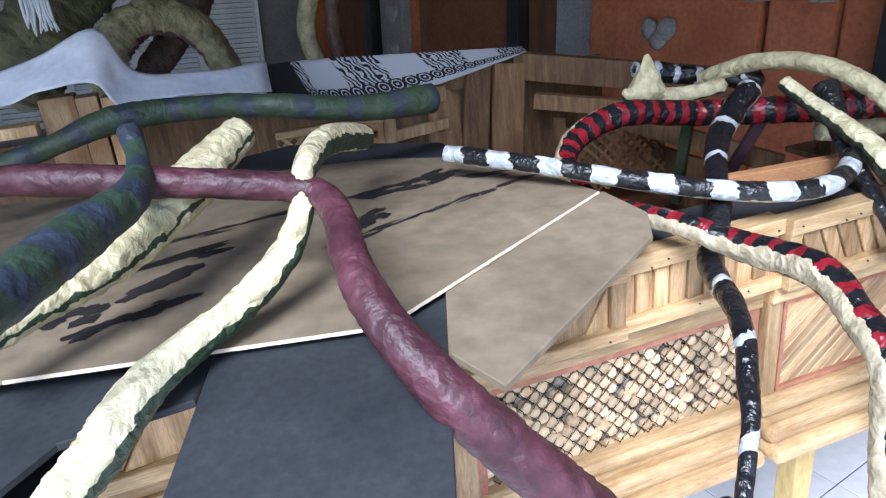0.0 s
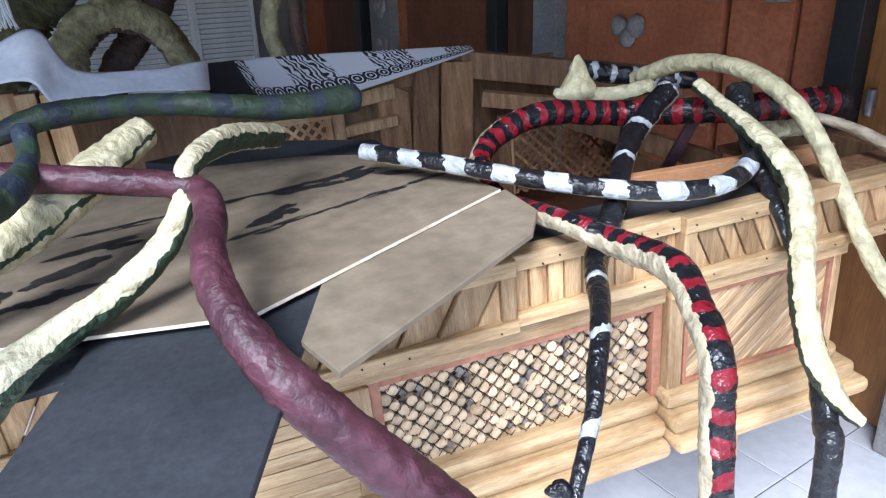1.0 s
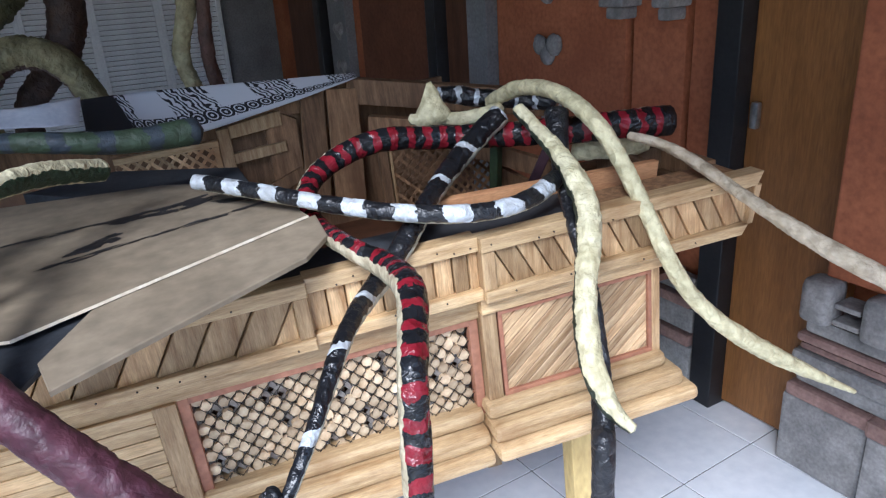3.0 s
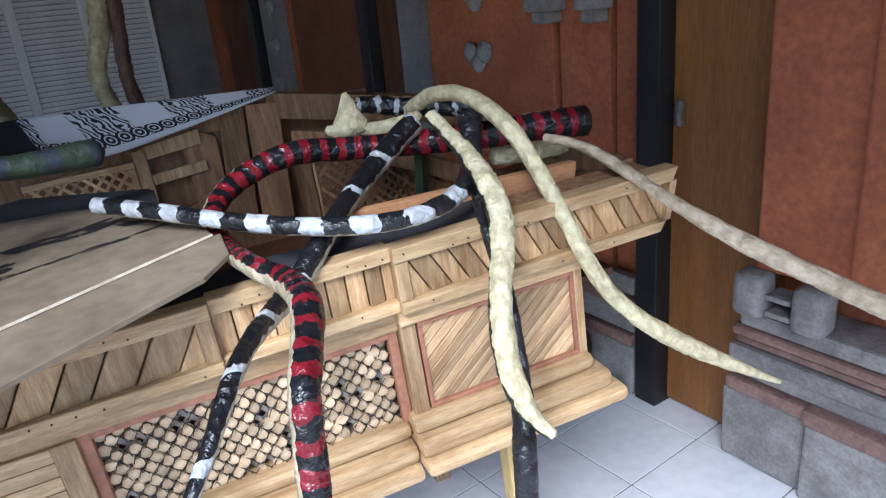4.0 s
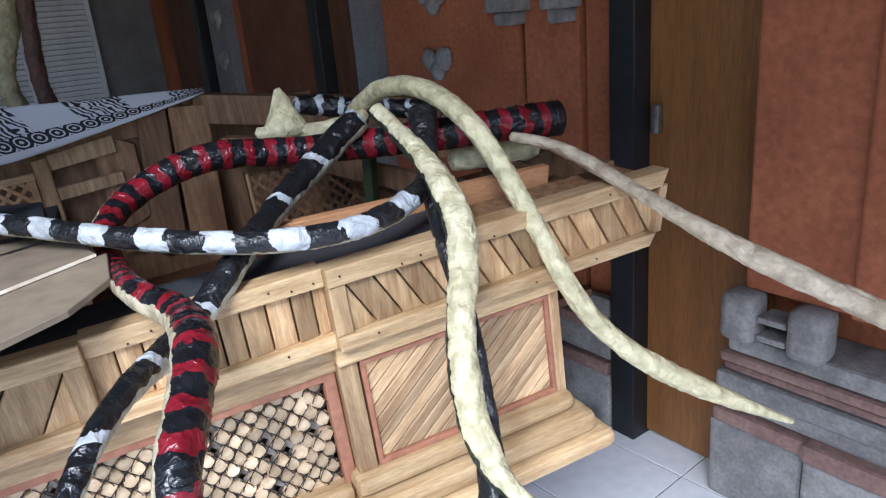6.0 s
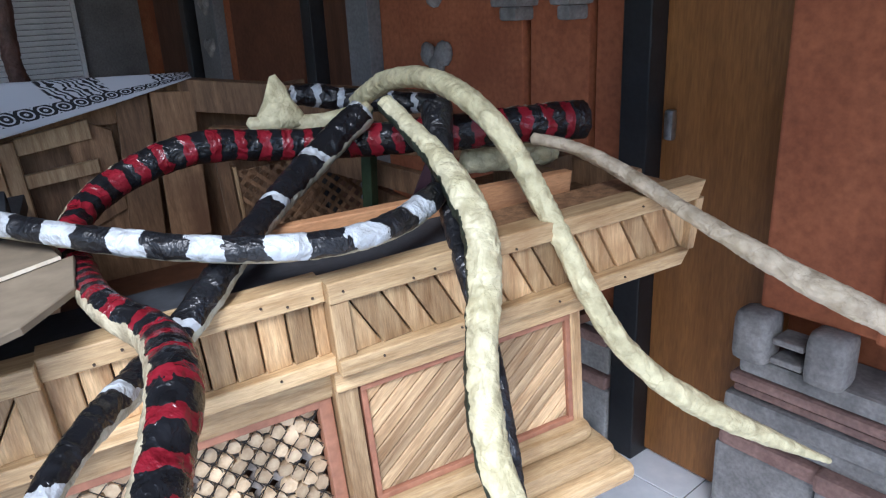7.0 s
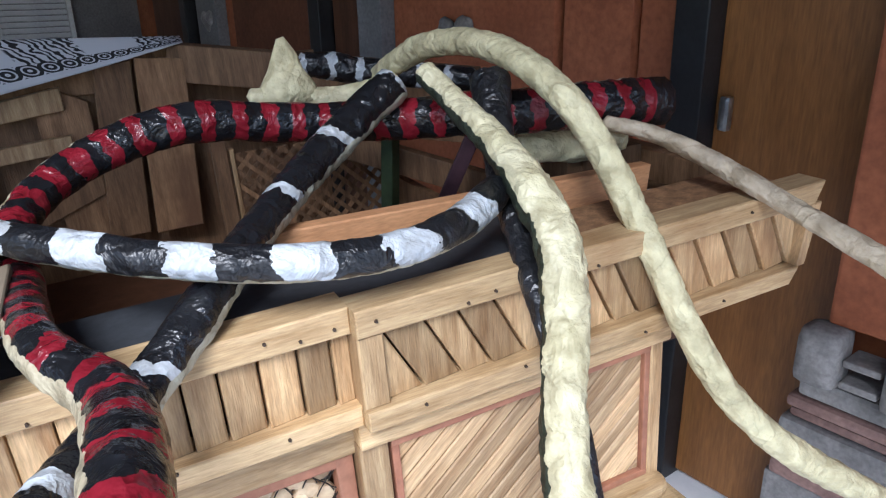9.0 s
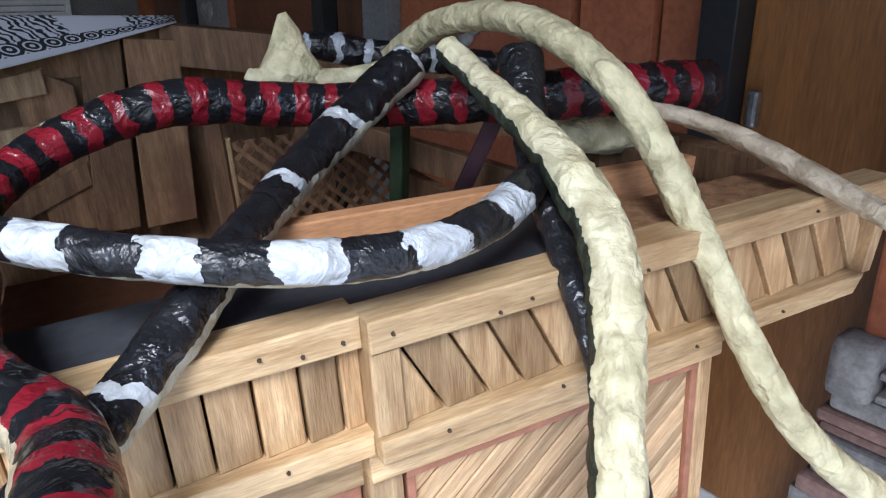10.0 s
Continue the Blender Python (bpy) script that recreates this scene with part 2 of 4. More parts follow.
def hanging_stone(s, w):
    """Stepped grey stone pendant under the eaves."""
    o = thing("stone_pendant", "stepped grey stone pendant hanging on the orange wall", "ornament", WALL @ Matrix.Translation((s, 0, 1.62)), "stone pendants")
    part("block", boxed(-w, w, -0.10, 0.05, 0.10, 0.40, bevel=0.01), STONE, o)
    part("block", boxed(-w * 0.8, w * 0.8, -0.08, 0.05, 0.03, 0.10, bevel=0.012), STONE, o)
    part("tip", boxed(-w * 0.5, w * 0.5, -0.06, 0.05, -0.02, 0.03, bevel=0.012), STONE, o)


for s, w in ((-0.16, 0.09), (0.12, 0.06), (1.02, 0.10), (1.22, 0.12)):
    hanging_stone(s, w)

pillar = thing("stone_pillar", "orange wall pillar on a stepped grey carved stone base", "pillar", WALL)
part("shaft", boxed(0.94, 1.9, -0.10, 0.079, 0.8, 2.74, bevel=0.01), ORANGE, pillar)
part("shaft_edge", boxed(1.26, 1.92, -0.125, -0.10, 0.8, 2.74, bevel=0.01), ORANGE, pillar)
for s0, s1, y, z0, z1, m in ((0.84, 1.16, -0.10, 0, 0.30, STONE), (1.17, 2.0, -0.13, 0, 0.31, STONE), (0.86, 1.17, -0.12, 0.305, 0.36, STONE_RED), (1.17, 2.0, -0.15, 0.31, 0.37, STONE_RED), (0.88, 2.0, -0.10, 0.37, 0.43, STONE), (0.865, 2.0, -0.12, 0.435, 0.50, STONE),
                             (0.885, 2.0, -0.11, 0.505, 0.535, STONE_RED), (0.88, 2.0, -0.125, 0.54, 0.575, STONE_RED), (0.90, 2.0, -0.115, 0.58, 0.64, STONE)):
    part("course", boxed(s0, s1, y, 0.079, z0, z1, bevel=0.014, jitter=0.002), m, pillar)
for s in (0.95, 1.16):
    bm = boxed(s - 0.055, s + 0.055, -0.17, -0.06, 0.64, 0.80, bevel=0.03)
    part("volute", bm, STONE, pillar, smooth=True)
part("volute_bar", boxed(1.01, 1.10, -0.15, -0.06, 0.66, 0.68, bevel=0.006), STONE, pillar)
part("volute_bar", boxed(1.01, 1.10, -0.15, -0.06, 0.72, 0.74, bevel=0.006), STONE, pillar)

plinth = thing("stone_plinth", "weathered grey stone plinth along the foot of the orange wall", "plinth", WALL)
for s0, s1, y, z0, z1, m in ((-1.2, -0.42, -0.05, 0, 0.24, STONE), (-0.41, 0.05, -0.05, 0, 0.24, STONE), (0.06, 0.36, -0.05, 0, 0.24, STONE), (-1.2, 0.355, -0.065, 0.245, 0.30, STONE_RED),
                             (-1.2, -0.2, -0.04, 0.305, 0.42, STONE), (-0.19, 0.355, -0.04, 0.305, 0.42, STONE), (-1.2, 0.35, -0.055, 0.425, 0.47, STONE_RED), (-1.2, 0.345, -0.03, 0.475, 0.56, STONE)):
    part("course", boxed(s0, s1, y, 0.019, z0, z1, bevel=0.012, jitter=0.002), m, plinth)
sack = thing("sack", "slumped black plastic sack against the stone plinth", "sack", WALL @ Matrix.Translation((0.12, -0.17, 0)))
bm = bmesh.new()
bmesh.ops.create_icosphere(bm, subdivisions=4, radius=1.0)
for v in bm.verts:
    q = v.co.copy()
    pinch = 1.0 - 0.45 * max(0.0, q.z) ** 2
    v.co = Vector((q.x * 0.075 * pinch, q.y * 0.07 * pinch, max(0.0, 0.19 + q.z * 0.21)))
    v.co += noise.noise_vector(q * 2.6) * 0.014 + noise.noise_vector(q * 7.0) * 0.006
    v.co.z = max(0.0, v.co.z)
part("bag", bm, BLACKPOST, sack, smooth=True)
bm = bmesh.new()
bmesh.ops.create_cone(bm, cap_ends=True, segments=14, radius1=0.018, radius2=0.034, depth=0.07, matrix=Matrix.Translation((0, 0, 0.42)))
bmesh.ops.subdivide_edges(bm, edges=bm.edges[:], cuts=2, use_grid_fill=True)
for v in bm.verts:
    v.co += noise.noise_vector(v.co * 40) * 0.008
part("tied_neck", bm, BLACKPOST, sack, smooth=True)

# ---- the wooden pedestal ----
PED = Matrix.Translation((-0.053, 0.941, 1.316)) @ Matrix.Rotation(radians(28.8), 4, "Z") @ Matrix.Rotation(radians(-3.5), 4, "Y") @ Matrix.Translation((0, 0, -1.316))
ped = thing("wooden_pedestal", "pale pine pedestal with slatted cornice and lattice panels", "pedestal", PED)


def band(u0, u1, w, lean, pitch, flare=0.0, stile_l=0.03, stile_r=0.0):
    """One length of the cornice: top rail, leaning slats, bottom rail."""
    part("rail", slab([(u0, 1.280), (u1 - flare * 0.3, 1.280), (u1, 1.312), (u0, 1.312)], w - 0.016, w + 0.03), PINE_U, ped)
    part("rail", slab([(u0, 1.166), (u1 - flare, 1.166), (u1 - flare * 0.7, 1.191), (u0, 1.191)], w - 0.02, w + 0.03), PINE_U, ped)
    if stile_l:
        part("stile", slab([(u0, 1.191), (u0 + stile_l, 1.191), (u0 + stile_l, 1.280), (u0, 1.280)], w - 0.012, w + 0.03), PINE, ped)
    if stile_r:
        part("stile", slab([(u1 - stile_r, 1.191), (u1, 1.191), (u1, 1.280), (u1 - stile_r, 1.280)], w - 0.012, w + 0.03), PINE, ped)
    if flare:
        part("stile", slab([(u1 - flare * 0.75, 1.19), (u1 - flare * 0.75 + 0.016, 1.19), (u1 - flare * 0.3 + 0.012, 1.282), (u1 - flare * 0.3 - 0.006, 1.282)], w - 0.018, w + 0.03), PINE, ped)
    for p in strips(u0 + stile_l, u1 - stile_r - flare * 0.6, 1.191, 1.280, lean, pitch):
        part("slat", slab(p, w - 0.002, w + 0.02, tilt=0.12), PINE, ped)


band(0.0, 0.715, -0.004, -0.046, 0.046, flare=0.06)
band(-0.365, 0.0, 0.014, 0.0, 0.04, stile_l=0.0)
band(-1.25, -0.365, -0.004, 0.055, 0.075, stile_r=0.03)

# under the cornice
part("fascia", boxed(-1.25, 0.0, 0.03, 0.06, 1.108, 1.17), PINE_U, ped)
part("fascia", boxed(-0.005, 0.46, 0.005, 0.05, 1.125, 1.168), PINE_U, ped)
# lattice panel
part("frame_rail", boxed(-0.65, -0.012, 0.035, 0.06, 1.092, 1.11), RED_WOOD, ped)
part("frame_rail", boxed(-0.65, -0.012, 0.035, 0.06, 0.845, 0.866), RED_WOOD, ped)
part("frame_stile", boxed(-0.655, -0.632, 0.034, 0.062, 0.845, 1.108), RED_WOOD, ped)
part("frame_stile", boxed(-0.03, -0.008, 0.034, 0.062, 0.845, 1.108), RED_WOOD, ped)
backing = part("backing", boxed(-0.64, -0.02, 0.085, 0.095, 0.85, 1.1, bevel=0), DARKWOOD, ped, "dark backing board behind tied wood chips")
# end posts
part("post", boxed(-0.70, -0.655, 0.02, 0.06, 0.84, 1.11), PINE, ped)
part("post", boxed(-0.006, 0.03, 0.012, 0.06, 0.88, 1.126), PINE, ped)
part("post", boxed(0.43, 0.452, 0.012, 0.06, 0.88, 1.126), PINE, ped)
# right panel of leaning boards
for a in ((0.034, 0.43, 1.112, 1.122), (0.034, 0.43, 0.9, 0.911)):
    part("frame_rail", boxed(a[0], a[1], 0.012, 0.03, a[2], a[3], bevel=0.002), RED_WOOD, ped)
for a in ((0.034, 0.044), (0.42, 0.43)):
    part("frame_stile", boxed(a[0], a[1], 0.013, 0.03, 0.9, 1.121, bevel=0.002), RED_WOOD, ped)
for p in strips(0.044, 0.42, 0.911, 1.112, 0.24, 0.034):
    part("board", slab(p, 0.02, 0.04), PINE_LEAN, ped)
# left block under the cornice: level boards
for i in range(9):
    z = 0.83 + i * 0.031
    part("board", boxed(-1.25, -0.70, 0.018 + random.uniform(0, 0.004), 0.05, z, z + 0.0295, bevel=0.002), PINE_U, ped)
# stepped base
for w, z0, z1, ue in ((0.0, 0.862, 0.9, 0.455), (-0.03, 0.815, 0.858, 0.485), (-0.05, 0.775, 0.812, 0.515)):
    part("moulding", boxed(-0.02, ue, w - 0.012, 0.1, z0, z1, bevel=0.015), PINE_U, ped)
    part("moulding", boxed(-0.66, -0.02, w + 0.014, 0.1, z0 - 0.02, z1 - 0.02, bevel=0.015), PINE_U, ped)
    part("moulding", boxed(-1.25, -0.66, w - 0.012, 0.1, z0 - 0.03, z1 - 0.03, bevel=0.015), PINE_U, ped)
# dark filler sheet stands for the shade inside the pedestal
part("shade_core", boxed(-1.2, 0.42, 0.1, 0.12, 0.76, 1.27, bevel=0), DARKWOOD, ped)
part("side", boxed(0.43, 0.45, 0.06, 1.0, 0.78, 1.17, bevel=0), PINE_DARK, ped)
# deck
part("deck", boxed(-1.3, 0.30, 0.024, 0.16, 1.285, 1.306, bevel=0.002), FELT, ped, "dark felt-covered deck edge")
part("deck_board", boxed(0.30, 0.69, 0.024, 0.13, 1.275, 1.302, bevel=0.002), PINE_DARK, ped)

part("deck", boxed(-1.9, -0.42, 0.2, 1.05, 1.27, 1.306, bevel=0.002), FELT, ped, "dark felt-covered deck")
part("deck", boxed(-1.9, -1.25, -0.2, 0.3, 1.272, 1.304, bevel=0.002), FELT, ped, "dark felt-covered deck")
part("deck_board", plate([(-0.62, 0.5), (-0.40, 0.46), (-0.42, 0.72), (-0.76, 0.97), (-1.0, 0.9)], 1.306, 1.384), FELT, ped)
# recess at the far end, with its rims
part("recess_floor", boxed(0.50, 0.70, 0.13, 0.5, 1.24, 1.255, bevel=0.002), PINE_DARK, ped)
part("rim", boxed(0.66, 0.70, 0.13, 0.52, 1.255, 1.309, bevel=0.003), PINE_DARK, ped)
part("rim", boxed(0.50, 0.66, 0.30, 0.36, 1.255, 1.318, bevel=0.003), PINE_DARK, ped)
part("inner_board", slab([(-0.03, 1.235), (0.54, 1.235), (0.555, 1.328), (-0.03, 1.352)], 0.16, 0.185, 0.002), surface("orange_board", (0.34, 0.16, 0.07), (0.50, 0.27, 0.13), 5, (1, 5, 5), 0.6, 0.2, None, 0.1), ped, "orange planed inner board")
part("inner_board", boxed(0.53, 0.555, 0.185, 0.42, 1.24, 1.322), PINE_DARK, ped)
# dark sheet closes the well, standing for its shaded depth
part("shade_well_floor", boxed(-0.42, 0.66, 0.19, 1.17, 0.98, 1.0, bevel=0), DARKWOOD, ped)
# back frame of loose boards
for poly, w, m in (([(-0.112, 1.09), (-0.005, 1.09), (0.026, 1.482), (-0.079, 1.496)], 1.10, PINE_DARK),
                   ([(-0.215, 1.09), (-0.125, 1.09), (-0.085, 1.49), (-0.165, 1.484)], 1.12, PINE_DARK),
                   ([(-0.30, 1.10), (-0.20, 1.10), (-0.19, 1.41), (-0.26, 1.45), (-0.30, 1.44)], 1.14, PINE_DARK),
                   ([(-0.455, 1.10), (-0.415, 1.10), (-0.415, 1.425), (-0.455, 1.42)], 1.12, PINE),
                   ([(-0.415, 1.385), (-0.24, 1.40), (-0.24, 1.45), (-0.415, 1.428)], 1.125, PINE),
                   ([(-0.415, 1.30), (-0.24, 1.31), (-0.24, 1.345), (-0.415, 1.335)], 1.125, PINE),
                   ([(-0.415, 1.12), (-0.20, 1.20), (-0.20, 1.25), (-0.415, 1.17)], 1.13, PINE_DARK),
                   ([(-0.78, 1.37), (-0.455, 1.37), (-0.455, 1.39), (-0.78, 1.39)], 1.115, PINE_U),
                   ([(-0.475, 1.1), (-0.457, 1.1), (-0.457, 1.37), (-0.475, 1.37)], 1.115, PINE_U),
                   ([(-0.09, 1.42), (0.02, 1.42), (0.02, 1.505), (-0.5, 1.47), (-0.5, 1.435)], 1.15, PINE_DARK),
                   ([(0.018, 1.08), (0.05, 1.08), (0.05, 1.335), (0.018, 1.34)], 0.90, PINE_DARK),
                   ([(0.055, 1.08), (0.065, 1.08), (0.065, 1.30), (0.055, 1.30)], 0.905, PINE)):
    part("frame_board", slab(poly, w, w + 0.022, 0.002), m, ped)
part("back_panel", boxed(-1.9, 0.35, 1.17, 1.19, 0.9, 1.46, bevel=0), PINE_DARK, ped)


def beam(name, a, b, width, height, material):
    """A squared timber from a to b."""
    a, b = Vector(a), Vector(b)
    bm = boxed(0, (b - a).length, -width / 2, width / 2, -height / 2, height / 2, bevel=0.004)
    bm.transform(Matrix.Translation(a) @ (b - a).to_track_quat("X", "Z").to_matrix().to_4x4())
    return part(name, bm, material, ped)


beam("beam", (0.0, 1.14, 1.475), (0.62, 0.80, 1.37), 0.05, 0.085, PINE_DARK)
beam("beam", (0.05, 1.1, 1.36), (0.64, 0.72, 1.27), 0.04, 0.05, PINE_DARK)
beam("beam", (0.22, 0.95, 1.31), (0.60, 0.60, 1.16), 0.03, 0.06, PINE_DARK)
beam("brace", (0.34, 0.75, 1.05), (0.36, 0.72, 1.36), 0.03, 0.03, surface("green_stick", (0.015, 0.03, 0.012), (0.03, 0.05, 0.02), 10))
beam("brace", (0.36, 0.62, 1.08), (0.47, 0.55, 1.34), 0.03, 0.03, surface("purple_stick", (0.03, 0.012, 0.02), (0.06, 0.025, 0.035), 10))
for u, w in ((0.25, 0.12), (0.25, 0.85), (-1.0, 0.15), (-1.0, 0.95)):
    part("leg", boxed(u, u + 0.06, w, w + 0.06, -0.16 - 0.061 * u + 0.14, 0.80, bevel=0.004), surface("pale_yellow_leg", (0.5, 0.36, 0.14), (0.66, 0.5, 0.22), 6, (1, 1, 0.4)) if u > 0 and w < 0.5 else PINE, ped)
beam("strut", (0.28, 0.15, 0.62), (0.05, 0.15, 0.80), 0.03, 0.05, PINE)
# mesh of thin strips at the back and in the well
def mesh_strips(name, u0, u1, z0, z1, w, pitch, width, mat):
    bm = bmesh.new()
    for lean in (1, -1):
        u = u0 - (z1 - z0)
        while u < u1 + (z1 - z0):
            a = (z1 - z0) * lean
            poly = clip_rect([(u, z0), (u + width, z0), (u + width + a, z1), (u + a, z1)], u0, u1, z0, z1)
            u += pitch
            if len(poly) < 3:
                continue
            off = w + (0.004 if lean > 0 else 0.0)
            f = [bm.verts.new((p[0], off, p[1])) for p in poly]
            k = [bm.verts.new((p[0], off + 0.004, p[1])) for p in poly]
            bm.faces.new(f)
            bm.faces.new(k[::-1])
            for i in range(len(f)):
                bm.faces.new((f[i], k[i], k[(i + 1) % len(f)], f[(i + 1) % len(f)]))
    bmesh.ops.recalc_face_normals(bm, faces=bm.faces)
    return tagged(part(name, bm, mat, ped), kind="stuff")


mesh_strips("strip_mesh", -0.78, -0.475, 1.28, 1.37, 1.12, 0.038, 0.014, PINE)
mesh_strips("strip_mesh", 0.066, 0.42, 1.08, 1.29, 0.905, 0.034, 0.014, PINE_DARK)
mesh_strips("strip_mesh", -0.632, -0.03, 0.866, 1.092, 0.066, 0.0342, 0.017, STRIP)

# chips of the front lattice, tied with cord
chip_bm = bmesh.new()
ring = [(0.0148 * sx * (0.92 if k % 2 else 1), 0.0135 * sz) for k, (sx, sz) in enumerate(((1, 0.45), (0.5, 1), (-0.5, 1), (-1, 0.45), (-1, -0.45), (-0.5, -1), (0.5, -1), (1, -0.45)))]
top = [chip_bm.verts.new((x * 0.9, -0.006, z * 0.9)) for x, z in ring]
mid = [chip_bm.verts.new((x, -0.003, z)) for x, z in ring]
low = [chip_bm.verts.new((x, 0.006, z)) for x, z in ring]
chip_bm.faces.new(top)
for r0, r1 in ((top, mid), (mid, low)):
    for i in range(8):
        chip_bm.faces.new((r0[i], r1[i], r1[(i + 1) % 8], r0[(i + 1) % 8]))
bmesh.ops.recalc_face_normals(chip_bm, faces=chip_bm.faces)
chip_mesh = mesh_of(chip_bm, "chip", CHIP)
cord_bm = bmesh.new()


def cord(bm, a, b, bow, r=0.0011):
    """A thin bowed cord in the panel's plane."""
    prev = None
    for i in range(6):
        t = i / 5
        p = a.lerp(b, t) + bow * math.sin(math.pi * t)
        cur = [bm.verts.new(p + Vector((dx, dy, dz)) * r) for dx, dy, dz in ((1, -0.5, 0), (-0.5, -0.5, 0.87), (-0.5, -0.5, -0.87))]
        if prev:
            for k in range(3):
                bm.faces.new((prev[k], prev[(k + 1) % 3], cur[(k + 1) % 3], cur[k]))
        prev = cur


row = 0
z = 0.876
while z < 1.09:
    u = -0.622 + (0.017 if row % 2 else 0.0)
    while u < -0.036:
        if random.random() > 0.09:
            ob = new("chip", chip_mesh)
            ob.parent = backing
            ob.matrix_local = Matrix.Translation((u + random.uniform(-0.002, 0.002), 0.058, z + random.uniform(-0.002, 0.002))) @ Euler((random.uniform(-0.12, 0.12), random.uniform(-0.35, 0.35), random.uniform(-0.12, 0.12))).to_matrix().to_4x4() @ Matrix.Diagonal((random.uniform(0.76, 0.96), 1, random.uniform(0.80, 0.96), 1))
        p = Vector((u + 0.017, 0.051, z))
        if random.random() > 0.25:
            s = random.uniform(0.8, 1.15)
            cord(cord_bm, p + Vector((-0.011, 0, 0.014)) * s, p + Vector((0.011, 0, -0.014)) * s, Vector((0.004, -0.004, 0.002)))
            cord(cord_bm, p + Vector((0.011, 0, 0.014)) * s, p + Vector((-0.011, 0, -0.014)) * s, Vector((-0.004, -0.005, 0.002)))
        u += 0.034
    z += 0.0172
    row += 1
tagged(part("cord", cord_bm, CORD, backing, "dark tying cord"), kind="stuff")

# nail heads along the rails
nail_bm = bmesh.new()
bmesh.ops.create_cone(nail_bm, cap_ends=True, segments=6, radius1=0.0022, radius2=0.0016, depth=0.003, matrix=Matrix.Rotation(radians(90), 4, "X"))
nail_mesh = mesh_of(nail_bm, "nail", surface("rusty_nail", (0.03, 0.02, 0.015), (0.07, 0.05, 0.035), 40, rough=0.6))
for i in range(46):
    u = -0.95 + i * 0.036 + random.uniform(-0.01, 0.01)
    w = (-0.0215 if (u > 0 or u < -0.365) else -0.0035)
    for zz, dw in ((1.292, 0.0), (1.181, -0.004)):
        if u < 0.62 and random.random() < 0.4:
            n_ob = new("nail", nail_mesh)
            n_ob.parent = ped
            n_ob.matrix_local = Matrix.Translation((u + random.uniform(-0.008, 0.008), w + dw, zz + random.uniform(-0.008, 0.008)))

# ---- loose boards on the deck ----
ply_a = thing("plywood_sheet", "worn tan plywood sheet with black paint stains on the deck", "board", PED)
part("sheet", plate([(-1.95, 0.10), (-1.30, -0.035), (-0.83, -0.147), (-0.316, 0.148), (-0.36, 0.36), (-0.47, 0.56), (-0.62, 0.66), (-1.95, 0.98)], 1.3845, 1.390), PLY, ply_a)
bm = bmesh.new()
for a, b in (((-1.30, -0.0355), (-0.83, -0.1475)), ((-0.83, -0.1475), (-0.316, 0.1475))):
    d = Vector((b[0] - a[0], b[1] - a[1], 0))
    nrm = Vector((d.y, -d.x, 0)).normalized() * 0.0014
    for i in range(30):
        p, q = Vector((*a, 0)) + d * (i / 30), Vector((*a, 0)) + d * ((i + 1) / 30)
        k = nrm * random.uniform(0.6, 1.3)
        bm.faces.new([bm.verts.new(v) for v in (p + Vector((0, 0, 1.3855)) + k, q + Vector((0, 0, 1.3855)) + k, q + Vector((0, 0, 1.3905)), p + Vector((0, 0, 1.3905)))])
part("raw_edge", bm, PLY_EDGE, ply_a, "pale splintered plywood edge")


def stain(points, width):
    """Broken black brush marks along a line."""
    bm = bmesh.new()
    pts = [Vector((x, y, 1.3908)) for x, y in points]
    total = sum((pts[i + 1] - pts[i]).length for i in range(len(pts) - 1))
    for k in range(int(total / 0.012)):
        t = random.random() * (len(pts) - 1)
        i = min(int(t), len(pts) - 2)
        c = pts[i].lerp(pts[i + 1], t - i)
        dirn = (pts[i + 1] - pts[i]).normalized()
        side = Vector((-dirn.y, dirn.x, 0))
        c = c + side * random.gauss(0, width * 0.5) + Vector((0, 0, k * 0.00001))
        la, sa = random.uniform(0.012, 0.05), random.uniform(0.25, 0.8) * width
        vs = []
        for j in range(12):
            an = j * math.tau / 12
            rr = random.uniform(0.55, 1.1)
            vs.append(bm.verts.new(c + dirn * math.cos(an) * la * rr + side * math.sin(an) * sa * rr))
        bm.faces.new(vs)
    part("paint_stain", bm, INK, ply_a, "black brushed paint stain")


INK = surface("black_ink", (0.012, 0.011, 0.012), (0.03, 0.027, 0.026), 30, rough=0.6)
stain([(-1.10, 0.36), (-0.80, 0.40), (-0.50, 0.44)], 0.010)
stain([(-0.70, 0.40), (-0.58, 0.40), (-0.52, 0.43)], 0.025)
stain([(-0.83, 0.17), (-0.6, 0.24), (-0.375, 0.31)], 0.009)
stain([(-0.78, 0.24), (-0.70, 0.28)], 0.03)
stain([(-1.33, 0.09), (-1.2, 0.12), (-1.06, 0.20)], 0.03)
stain([(-1.22, 0.05), (-1.08, 0.09)], 0.02)
stain([(-1.12, 0.26), (-1.0, 0.28)], 0.025)
stain([(-0.47, 0.38), (-0.40, 0.36)], 0.02)
ply_b = thing("plywood_sheet", "narrow tan plywood sheet jutting over the cornice", "board", PED)
part("sheet", plate([(-0.66, 0.0), (-0.69, 0.0), (-0.712, -0.06), (-0.778, -0.24), (-0.748, -0.338), (-0.356, -0.072), (-0.30, 0.02), (-0.30, 0.16)], 1.374, 1.3838), PLY, ply_b)
dark = thing("dark_board", "matt black board lying on the pedestal deck", "board", PED)
part("sheet", plate([(-1.04, -0.03), (-0.69, 0.0), (-0.71, -0.056), (-0.803, -0.308), (-0.859, -0.462), (-0.93, -0.66), (-1.19, -0.60), (-1.116, -0.332), (-1.078, -0.19), (-1.05, -0.085)], 1.364, 1.3735), FELT, dark)
dark2 = thing("dark_board", "matt black board under the plywood sheet", "board", PED)
